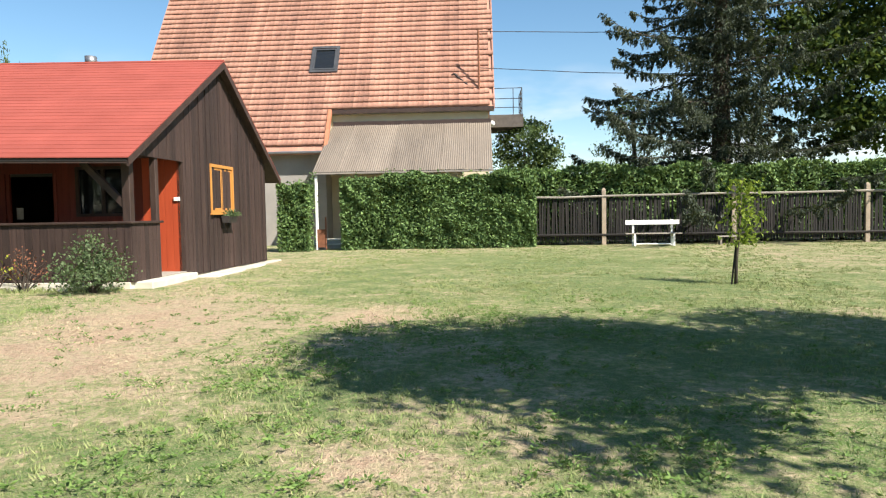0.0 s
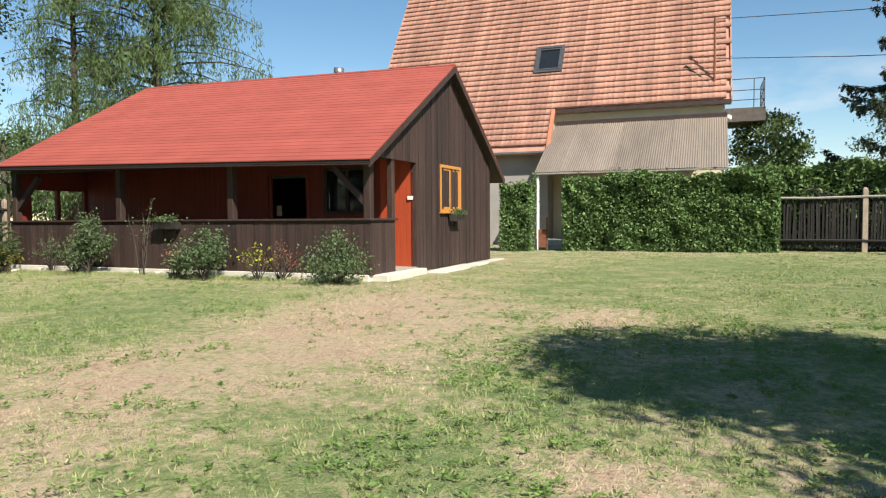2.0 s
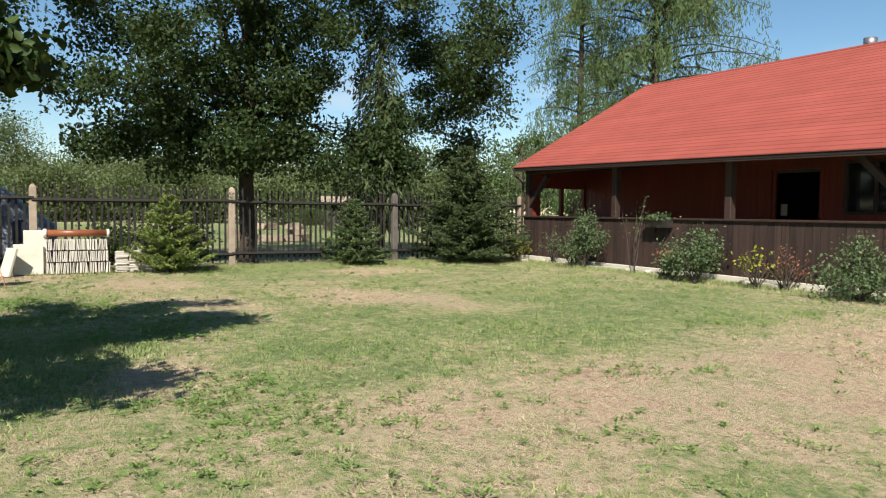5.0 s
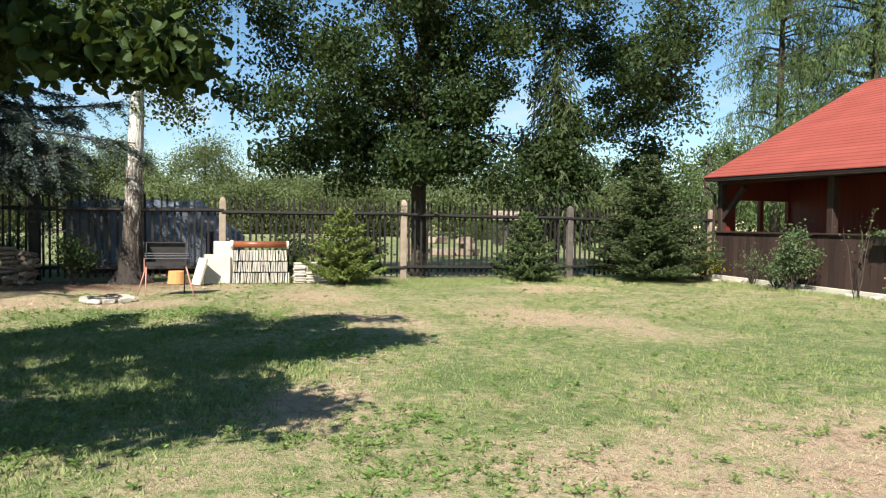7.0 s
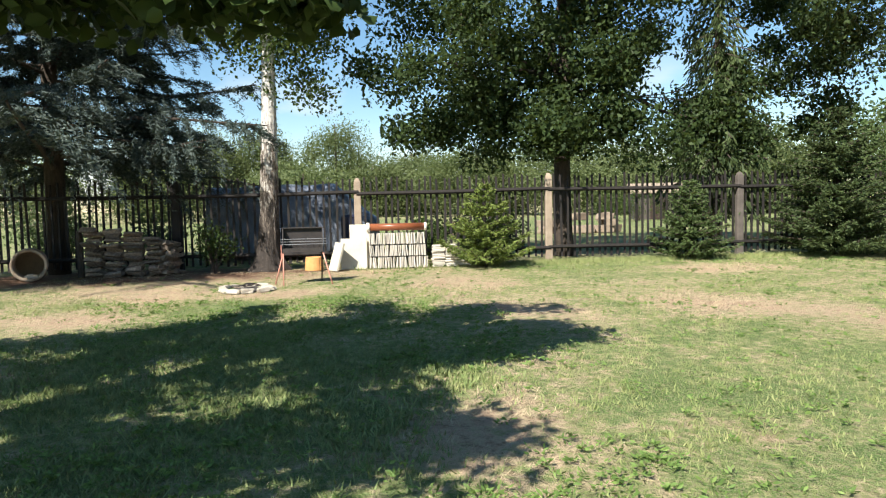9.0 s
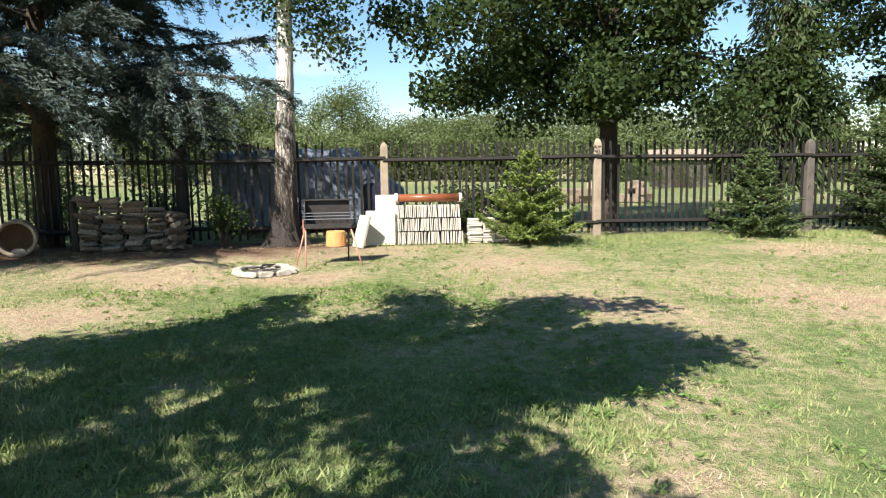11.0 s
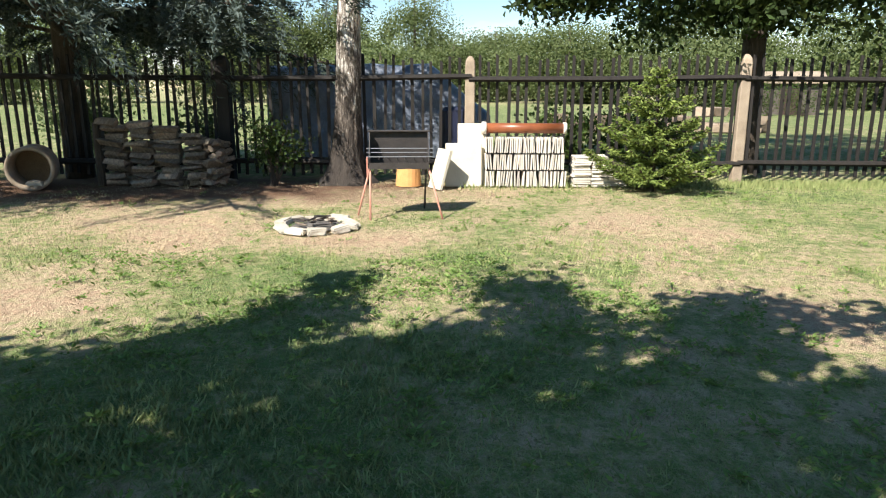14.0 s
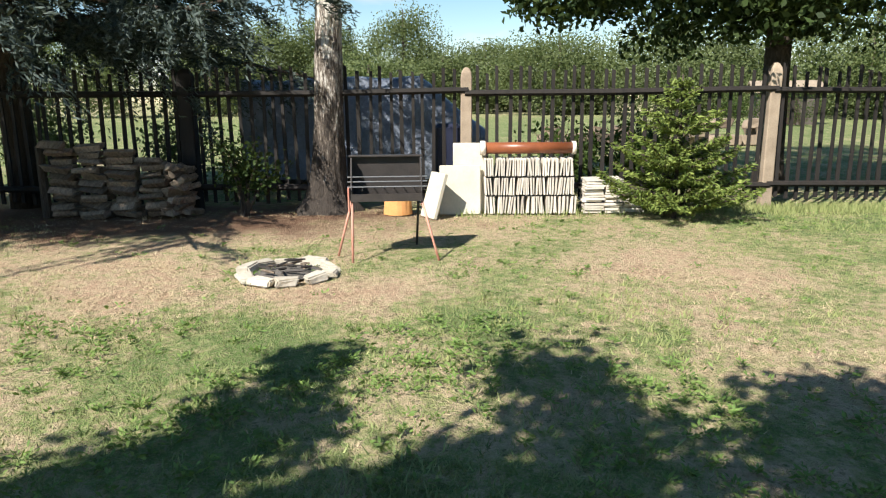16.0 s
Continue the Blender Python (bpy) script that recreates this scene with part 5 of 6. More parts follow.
# tree beside the start of the walk
broad_tree("cherry_tree", (5.3, 3.1, 0), [(0, 0, -0.1, 0.24), (0, 0, 0.6, 0.18), (0.05, 0, 1.8, 0.16), (0, 0.1, 3.2, 0.13), (0, 0, 5.4, 0.06)],
           [(-0.4, 0.3, 5.0, 2.2, 1.9, 1.2), (-1.2, 0.6, 4.2, 1.6, 1.5, 0.9), (0.9, 0.8, 4.0, 1.7, 1.5, 0.9), (0.8, 0.3, 4.2, 1.2, 0.6, 0.8), (1.9, 1.4, 4.6, 1.6, 1.5, 1.0), (-0.6, -1.5, 4.4, 1.0, 0.6, 0.5), (-2.4, 0.2, 4.3, 0.8, 0.7, 0.5)],
           265, 135, 0.12, M_APPLE, M_BARK, 14, "broad garden fruit tree with a dense crown", "tree", 0.5, 0.6, 14, fork=2)
broad_tree("garden_tree", (21.0, 31.0, 0), [(0, 0, -0.1, 0.36), (0, 0, 0.6, 0.28), (0.05, 0, 2.6, 0.24), (0, 0.1, 5.2, 0.19), (0, 0, 9.4, 0.08)],
           [(0.0, 0.0, 10.18, 5.81, 4.75, 3.96), (-3.17, 0.26, 5.95, 3.17, 2.64, 2.24), (-3.43, 0.26, 9.91, 3.17, 2.64, 2.64), (1.32, -0.79, 5.69, 3.43, 2.64, 2.11), (-6.6, 0.0, 9.65, 2.11, 2.24, 2.9), (-5.28, 0.26, 6.61, 2.64, 2.38, 1.98), (-4.22, 0.0, 4.76, 2.51, 2.11, 1.06)],
           330, 130, 0.25, M_APPLE, M_BARK, 15, "tall leafy garden tree with drooping lower boughs", "tree", 1.05, 0.6, 16, fork=2)
# conifers
conifer("young_spruce", (-15.55, 3.35, 0), 1.66, 0.90, 0.10, M_SPRUCE, 21, "young bright green spruce on the lawn", 11, 10, 0.075, 280, 0.02, 0.22, 0.03, taper=0.8, aspect=0.30)
conifer("young_spruce", (-16.0, 7.6, 0), 1.62, 0.85, 0.08, M_LARCH, 22, "small dull green spruce by the fence", 14, 11, 0.08, 150, 0.06, 0.2, 0.03, taper=0.7, aspect=0.28)
conifer("dark_spruce", (-15.9, 10.7, 0), 3.05, 1.7, 0.1, M_DSPRUCE, 23, "bushy dark spruce beside the barn", 22, 12, 0.09, 230, 0.10, 0.18, 0.05, taper=0.7, aspect=0.28)
conifer("blue_spruce", (-16.75, -4.85, 0), 9.5, 4.6, 2.3, M_BLUESPRUCE, 25, "large blue-grey spruce with spreading lower boughs", 18, 9, 0.10, 1350, 0.19, 0.14, 0.21, hang=0.22, taper=0.8, aspect=0.20, wild=1.0)
drooping_spruce("norway_spruce", (10.6, 30.5, 0), 21, 8.4, 1.2, M_GSPRUCE, 26, "tall dark spruce with long drooping tasselled boughs")
conifer("weeping_spruce", (-17.6, 9.0, 0), 7.0, 1.3, 1.2, M_DSPRUCE, 27, "narrow dark spruce with hanging twigs behind the fence", 26, 7, 0.20, 60, 0.45, 0.1, 0.13, hang=0.5, taper=0.6, aspect=0.2)
weeper("larch", (-18.8, 20.6, 0), 15, 5.7, 1.5, M_LARCH, 31, "tall feathery larch behind the barn", 210, 42, 0.19)
weeper("larch", (-22.4, 20.2, 0), 13, 3.2, 2.0, M_LARCH, 32, "slim feathery larch behind the barn", 80, 32, 0.19)
# leafy tree in the gap between the fence and the barn
broad_tree("hazel_tree", (-25.0, 19.2, 0), [(0, 0, -0.1, 0.16), (0, 0, 1.2, 0.12), (0, 0.1, 4.4, 0.05)], [(0, 0, 3.0, 1.6, 2.2, 1.9), (0, 2.0, 2.4, 1.4, 1.6, 1.5), (0.2, -1.6, 1.8, 1.2, 1.4, 1.2)], 90, 110, 0.14, M_LARCH, M_BARK, 46, "bushy pale green tree behind the fence", "tree", 0.6, 0.6, 8)
# hedges by the house
hedge("clipped_hedge", -4.75, 2.3, 25.1, 26.3, 2.66, 34000, 0.125, M_HEDGE, 41, "clipped bright green hedge in front of the veranda")
hedge("clipped_hedge", -6.85, -5.72, 24.3, 25.3, 2.45, 7000, 0.115, M_HEDGE, 42, "narrow upright hedge shrub beside the gate")
hedge("overgrown_hedge", 2.0, 19.5, 26.75, 28.2, 2.95, 40000, 0.15, M_HEDGE, 43, "overgrown leafy hedge behind the paling fence", 0.1)
broad_tree("elder_tree", (2.5, 33.5, 0), [(0, 0, -0.1, 0.15), (0, 0, 1.5, 0.12), (0, 0.1, 4.0, 0.05)], [(0, 0, 3.9, 1.5, 1.4, 1.9)], 80, 90, 0.16, M_LARCH, M_BARK, 44, "rounded leafy tree beside the house", "tree", 0.6, 0.6, 6)
broad_tree("willow_tree", (8.2, 36.0, 0), [(0, 0, -0.1, 0.2), (0, 0, 2, 0.16), (0, 0.1, 6.5, 0.05)], [(0, 0, 4.6, 2.0, 2.0, 3.0)], 70, 60, 0.16, M_LARCH, M_BARK, 45, "greyish leafy tree behind the hedge", "tree", 0.6, 0.4, 8)
# shrubs along the porch
shrub("rose_bush", (-6.35, 11.75, 0), 0.66, 1.08, 2200, 0.06, M_SHRUB, 51, "dense grey-green shrub in front of the porch", 16, group="porch shrubs", upright=0.25)
shrub("rose_bush", (-9.4, 11.75, 0), 0.64, 1.08, 2600, 0.06, M_SHRUB, 52, "grey-green shrub under the flower box", 13, group="porch shrubs", upright=0.3)
shrub("rose_bush", (-12.75, 12.0, 0), 0.60, 1.42, 2600, 0.06, M_SHRUB, 53, "upright grey-green shrub in front of the porch", 13, group="porch shrubs", upright=0.4)
shrub("yellowing_bush", (-8.2, 11.9, 0), 0.40, 0.85, 130, 0.07, M_YELLOW, 54, "sparse bush with yellow leaves by the porch", 11, open_=0.4)
shrub("bare_bush", (-7.7, 11.95, 0), 0.45, 0.85, 220, 0.045, M_RUST, 55, "twiggy bush with few reddish leaves by the porch", 16, open_=0.6)
shrub("bare_bush", (-10.35, 12.0, 0), 0.4, 0.8, 200, 0.05, M_RUST, 64, "twiggy bush with few reddish leaves by the porch", 15, open_=0.6)
shrub("bare_bush", (-14.1, 12.2, 0), 0.45, 0.95, 260, 0.05, M_SHRUB, 65, "thin leggy bush in front of the porch boards", 16, open_=0.6)
shrub("golden_bush", (-15.75, 12.2, 0), 0.45, 0.85, 420, 0.08, M_YELLOW, 56, "yellow-green bush at the porch corner", 10)
shrub("low_herb", (-13.2, 12.0, 0), 0.4, 0.6, 260, 0.06, M_SHRUB, 57, "straggly herb at the foot of the porch", 12, open_=0.7)
shrub("low_herb", (-10.1, 11.95, 0), 0.38, 0.62, 260, 0.06, M_SHRUB, 58, "straggly herb at the foot of the porch", 12, open_=0.7)
shrub("tall_rose", (-11.2, 12.0, 0), 0.3, 1.75, 60, 0.06, M_SHRUB, 59, "tall nearly bare rose stem by the porch", 5, open_=0.4, upright=0.9)
shrub("elder_bush", (-15.9, -1.75, 0), 0.52, 0.95, 1300, 0.062, M_WALNUT, 60, "dark leafy bush at the foot of the birch", 12)
shrub("elder_bush", (-15.2, -5.6, 0), 0.6, 0.6, 500, 0.09, M_APPLE, 61, "low leafy bush beside the concrete pipe", 9)


for k, (x, y, r, h) in enumerate(((-19.0, -5.6, 0.9, 1.5), (-19.6, -3.7, 0.8, 1.3), (-20.6, -6.8, 1.1, 1.7), (-18.0, 2.5, 0.7, 1.35), (-18.4, 3.6, 0.8, 1.2), (-20.5, 4.6, 0.8, 1.1), (-42.6, 17.2, 1.3, 2.2), (-42.4, 18.9, 1.3, 2.3), (-42.9, 15.6, 1.2, 1.9))):
    shrub("scrub_bush", (x, y, 0), r, h, 1500, 0.085, M_APPLE if k > 2 else M_SHRUB, 300 + k, "rank leafy scrub behind the picket fence", 15, group="scrub behind the fence", upright=0.45, open_=0.85)


def sapling():
    rng, rnd = np.random.default_rng(70), random.Random(70)
    t = thing("sapling", (4.47, 12.03, 0), "slender young fruit tree standing on the lawn", "sapling")
    bm = bmesh.new()
    tube(bm, [(0, 0, -0.03), (0.01, 0, 0.4), (0.05, 0, 0.8), (0.1, 0, 1.75)], (0.032, 0.026, 0.022, 0.006), 8)
    smooth(part("trunk", bm, M_BARK, t))
    bm = bmesh.new()
    tube(bm, [(-0.06, 0.02, -0.03), (0.02, 0.02, 0.72)], (0.016, 0.016), 6)
    part("stake", bm, M_PICKET, t)
    c = np.stack([rng.normal(0.13, 0.15, 620), rng.normal(0, 0.15, 620), rng.uniform(0.62, 1.72, 620)], 1)
    leaves("foliage", c, 0.085, M_YGREEN, t, rng, aspect=0.5, droop=0.3)


M_YGREEN = leafy("young_leaf", (0.10, 0.16, 0.02), (0.30, 0.36, 0.05), 0.35)
sapling()

# far trees: rows of low crowns past the meadow
def far_trees():
    rnd = random.Random(80)
    for i in range(20):
        a = radians(rnd.uniform(125, 215)) if i < 15 else radians(rnd.uniform(40, 120))
        d = rnd.uniform(62, 100) if i < 15 else rnd.uniform(75, 110)
        x, y = math.cos(a) * d, math.sin(a) * d
        h = rnd.uniform(4.0, 7.0)
        r = rnd.uniform(3, 5.5)
        broad_tree("field_tree", (x, y, 0), [(0, 0, -0.1, 0.25), (0, 0, h * 0.4, 0.2), (0, 0, h, 0.05)], [(0, 0, h * 0.5, r, r, h * 0.48), (rnd.uniform(-3, 3), rnd.uniform(-3, 3), h * 0.35, r, r, h * 0.33)],
                   90, 160, 0.22, M_FARTREE, M_BARK, 100 + i, "rounded tree beyond the meadow", "tree", 1.8, 0.7, 3, 0.9, group="field trees")


far_trees()
for i, (x, y, r, h) in enumerate(((-85.3, -17.2, 3.6, 9.8), (-86.3, -11.6, 3.4, 10.4), (-87.2, -2.8, 4.6, 11.2), (-84, -23, 4.5, 8.0), (-87, 6.3, 5, 7.4), (-80, -7.5, 4, 6.0), (-78, 1.5, 4, 5.6), (-72, 12, 6, 7), (-68, 22, 7, 8), (-70, -34, 8, 8), (-55, 30, 7, 7), (-48, 42, 7, 8))):
    broad_tree("field_tree", (x, y, 0), [(0, 0, -0.1, 0.25), (0, 0, h * 0.4, 0.2), (0, 0, h, 0.05)], [(0, 0, h * 0.52, r * 0.7, r, h * 0.48), (0, r * 0.6, h * 0.35, r * 0.6, r * 0.7, h * 0.35)],
               170, 150, 0.22, M_FARTREE, M_BARK, 140 + i, "rounded tree beyond the meadow", "tree", 1.5, 0.7, 6, 0.9, group="field trees")


def grass():
    """Short mown blades, thick in the lush stretches and thin or straw-coloured in the dry ones, and broad weeds."""
    rng = np.random.default_rng(90)

    def field(spots, x, y):
        w = np.zeros(len(x))
        for cx, cy, rx, ry, turn in spots:
            c, s = math.cos(radians(turn)), math.sin(radians(turn))
            dx, dy = x - cx, y - cy
            w = np.maximum(w, 1.25 - np.sqrt(((dx * c + dy * s) / rx) ** 2 + ((dy * c - dx * s) / ry) ** 2))
        return np.clip(w, 0, 1)

    def shade(x, y):
        return 0.5 + 0.25 * np.sin(x * 2.3 + 1.7 * np.sin(y * 1.1)) + 0.25 * np.sin(y * 2.9 + 1.3 * np.sin(x * 1.7))

    def blades(n, x0, x1, y0, y1, mat, name, dry_share, hmin, hmax, wid, label, fade=False):
        k = max(1, n // 11)
        cx, cy = rng.uniform(x0, x1, k), rng.uniform(y0, y1, k)
        pick = rng.integers(0, k, n)
        sp = rng.uniform(0.015, 0.06, k)[pick]
        tall = rng.uniform(0.5, 1.7, k)[pick]
        x, y = cx[pick] + rng.normal(size=n) * sp, cy[pick] + rng.normal(size=n) * sp
        d = np.clip(field(DRY_SPOTS, x, y) - field(LUSH_SPOTS, x, y) * 0.6 + 0.22 + (shade(x, y) - 0.5) * 0.7, 0, 1)
        keep = rng.uniform(0, 1, n) < (d if dry_share else 0.85 * (1 - d) ** 1.4)
        if fade:
            far = np.hypot((x - (x0 + x1) / 2) * 2 / (x1 - x0), (y - (y0 + y1) / 2) * 2 / (y1 - y0))
            keep &= rng.uniform(0.1, 1, n) < (1.05 - far) * (0.4 + 1.2 * shade(x * 1.7, y * 1.7))
        keep &= ~((x < BX1 + 0.4) & (y > BY0 - 0.3))
        x, y, d, tall = x[keep], y[keep], d[keep], tall[keep]
        k = len(x)
        a = rng.uniform(0, 6.283, k)
        h = rng.uniform(hmin, hmax, k) * tall
        w = wid * rng.uniform(0.7, 1.3, k)
        lean = rng.uniform(0.4, 2.0, k) * h + (rng.uniform(0.01, 0.035, k) if dry_share else 0)
        b = rng.uniform(0, 6.283, k)
        v = np.empty((k, 3, 3))
        v[:, 0] = np.stack([x - np.cos(a) * w, y - np.sin(a) * w, np.full(k, -0.02)], 1)
        v[:, 1] = np.stack([x + np.cos(a) * w, y + np.sin(a) * w, np.full(k, -0.02)], 1)
        v[:, 2] = np.stack([x + np.cos(b) * lean, y + np.sin(b) * lean, h], 1)
        ob = np_mesh(name, v.reshape(-1, 3), np.arange(3 * k).reshape(k, 3), mat, None, label, "stuff")
        tagged(ob, category="grass")
    blades(300000, -16.3, 6, -4.5, 12.4, M_BLADE, "lawn_grass", False, 0.007, 0.020, 0.0045, "short mown green grass of the lawn")
    blades(260000, -16.3, 4, -4.5, 12.4, M_STRAW, "dry_grass", True, 0.002, 0.009, 0.0028, "dry straw-coloured grass of the worn lawn")
    blades(150000, -11.6, -4.0, -2.8, 2.6, M_LUSH, "lush_grass", False, 0.012, 0.030, 0.0055, "longer lush green grass under the fruit tree", True)
    blades(110000, -6, 18, 12, 26.5, M_BLADE, "lawn_grass", False, 0.004, 0.012, 0.012, "short mown green grass of the lawn")
    # weeds and longer tufts
    n = 9500
    x, y = rng.uniform(-15.5, 3.5, n), rng.uniform(-3.5, 11.3, n)
    x[:2200], y[:2200] = rng.uniform(-11.8, -4, 2200), rng.uniform(-2.2, 2.6, 2200)
    x[2200:4200], y[2200:4200] = rng.uniform(-5, 2.5, 2000), rng.uniform(2.2, 9, 2000)
    keep = rng.uniform(0, 1, n) < np.clip(1.6 * (np.sin(x * 1.9 + 2 * np.sin(y * 0.8)) * np.sin(y * 1.6 + 2 * np.sin(x * 0.7))) + 0.35, 0.16, 1) * (1.1 - 0.85 * field(DRY_SPOTS, x, y))
    x, y = x[keep], y[keep]
    n = len(x)
    cen, dirs = [], []
    for i in range(n):
        m = int(rng.integers(8, 22))
        a = rng.uniform(0, 6.283, m)
        r = rng.uniform(0.01, 0.07, m) * rng.uniform(0.4, 1.5)
        cen.append(np.stack([x[i] + np.cos(a) * r, y[i] + np.sin(a) * r, rng.uniform(0.005, 0.03, m)], 1))
        dirs.append(np.stack([np.cos(a), np.sin(a), np.full(m, 0.38)], 1))
    v, f = leaf_quads(np.concatenate(cen), 0.034, rng, aspect=0.36, along=np.concatenate(dirs), spread=0.5)
    tagged(np_mesh("lawn_weeds", v, f, M_WEED, None, "low broad-leaved weeds scattered over the lawn", "stuff"), category="weeds")
    # longer grass at the foot of fences and walls
    n = 24000
    s = rng.uniform(0, 1, n)
    x = np.where(s < 0.6, -16.3 + np.abs(rng.normal(0, 0.22, n)), rng.uniform(-15, -6, n))
    y = np.where(s < 0.6, rng.uniform(0.8, 12.5, n), 12.15 - np.abs(rng.normal(0, 0.15, n)))
    a, b = rng.uniform(0, 6.283, n), rng.uniform(0, 6.283, n)
    h = rng.uniform(0.02, 0.10, n)
    v = np.empty((n, 3, 3))
    w = 0.007
    v[:, 0] = np.stack([x - np.cos(a) * w, y - np.sin(a) * w, np.full(n, -0.02)], 1)
    v[:, 1] = np.stack([x + np.cos(a) * w, y + np.sin(a) * w, np.full(n, -0.02)], 1)
    v[:, 2] = np.stack([x + np.cos(b) * h * 0.5, y + np.sin(b) * h * 0.5, h], 1)
    tagged(np_mesh("edge_grass", v.reshape(-1, 3), np.arange(3 * n).reshape(n, 3), M_BLADE, None, "longer grass along the fence and the porch", "stuff"), category="grass")


grass()

# ---- things along the west fence ----
def rough_block(sx, sy, sz, rnd, bev=0.02, k=0.12):
    """A hewn block with uneven corners."""
    bm = bmesh.new()
    vs = box(bm, -sx / 2, sx / 2, -sy / 2, sy / 2, 0, sz)
    for v in vs:
        v.co.x += rnd.uniform(-k, k) * sx
        v.co.y += rnd.uniform(-k, k) * sy
        v.co.z += rnd.uniform(-k, k) * sz * (1 if v.co.z > 0.01 else 0)
    bmesh.ops.bevel(bm, geom=bm.edges[:], offset=bev, segments=2, affect="EDGES")
    return bm


def fire_ring():
    rnd = random.Random(200)
    t = thing("fire_pit", (-13.0, -0.63, 0), "round fire pit ringed with pale flat stones", "fire pit")
    for k in range(10):
        a = 6.283 * k / 10 + 0.2
        ob = part("stone", rough_block(rnd.uniform(0.17, 0.25), rnd.uniform(0.10, 0.14), rnd.uniform(0.05, 0.075), rnd, 0.012, 0.16), M_STONE, t)
        ob.location = (math.cos(a) * 0.35, math.sin(a) * 0.34, -0.01)
        ob.rotation_euler = (0, rnd.uniform(-0.06, 0.06), a + 1.57 + rnd.uniform(-0.15, 0.15))
    bm = bmesh.new()
    rr = [bm.verts.new((math.cos(6.283 * i / 20) * 0.27, math.sin(6.283 * i / 20) * 0.27, 0.012)) for i in range(20)]
    c = bm.verts.new((0, 0, 0.05))
    for i in range(20):
        bm.faces.new((rr[i], rr[(i + 1) % 20], c))
    part("ash_bed", bm, M_ASH, t)
    for k in range(16):
        bm = bmesh.new()
        a, l = rnd.uniform(0, 6.283), rnd.uniform(0.06, 0.2)
        p = Vector((rnd.uniform(-0.18, 0.18), rnd.uniform(-0.18, 0.18), rnd.uniform(0.05, 0.08)))
        d = Vector((math.cos(a), math.sin(a), rnd.uniform(-0.1, 0.2))) * l
        tube(bm, (p - d / 2, p, p + d / 2), (0.008, 0.012, 0.007), 5)
        part("charred_stick", bm, M_BLACKIRON if k % 3 else M_LOG, t)


fire_ring()


def grill():
    """An open trough grill with a wind shield, on tube legs."""
    t = thing("barbecue_grill", (-13.72, 0.12, 0), "sooty black sheet-metal grill on reddish tube legs", "grill", turn=4)
    # tray: front is east (x up), long side runs north-south (y)
    y0, y1, x0, x1, z0, z1 = -0.31, 0.31, -0.15, 0.17, 0.50, 0.585
    bm = bmesh.new()
    box(bm, x0, x1, y0, y1, z0, z0 + 0.012)
    box(bm, x1 - 0.012, x1, y0, y1, z0 + 0.012, z1 - 0.02)
    box(bm, x0 + 0.012, x1 - 0.012, y0, y0 + 0.012, z0 + 0.012, z1)
    box(bm, x0 + 0.012, x1 - 0.012, y1 - 0.012, y1, z0 + 0.012, z1)
    part("tray", bm, M_BLACKIRON, t)
    bm = bmesh.new()
    box(bm, x0, x0 + 0.012, y0, y1, z0 + 0.012, 0.86)
    part("back_shield", bm, M_BLACKIRON, t)
    for yy in (y0 - 0.002, y1 - 0.008):
        bm = bmesh.new()
        prism(bm, ((x0 + 0.012, z1), (x1 - 0.05, z1), (x0 + 0.1, 0.86), (x0 + 0.012, 0.86)), "y", yy, yy + 0.01)
        part("side_shield", bm, M_BLACKIRON, t)
    part("top_rim", bbox(x0 - 0.03, x0 + 0.06, y0 - 0.02, y1 + 0.02, 0.862, 0.88, 0.004), M_BLACKIRON, t)
    for z, x in ((0.62, 0.1), (0.66, 0.05), (0.70, 0.03)):
        bm = bmesh.new()
        tube(bm, ((x, y0 - 0.03, z), (x, y1 + 0.05, z)), (0.006, 0.006), 6)
        part("skewer_rod", bm, M_METAL, t, "thin bright steel rod")
    for k in range(7):
        bm = bmesh.new()
        yy = y0 + 0.1 + k * 0.09
        tube(bm, ((x0 + 0.02, yy, z1 + 0.01), (x1 - 0.02, yy, z1 + 0.01)), (0.005, 0.005), 5)
        part("grate_bar", bm, M_BLACKIRON, t)
    for a, b_, m in (((0.13, -0.30, 0.52), (0.34, -0.30, 0.0), M_REDLEG), ((0.0, -0.30, 0.52), (0.05, -0.44, 0.0), M_REDLEG), ((0.13, 0.30, 0.52), (0.33, 0.44, 0.0), M_REDLEG), ((-0.1, 0.29, 0.52), (-0.38, 0.28, 0.0), M_BLACKIRON)):
        bm = bmesh.new()
        tube(bm, (a, b_), (0.011, 0.011), 8)
        smooth(part("leg", bm, m, t, "faded red tube leg" if m is M_REDLEG else ""))
    part("hinge_plate", bbox(0.10, 0.18, -0.335, -0.32, 0.42, 0.62, 0.003), M_REDLEG, t)


grill()


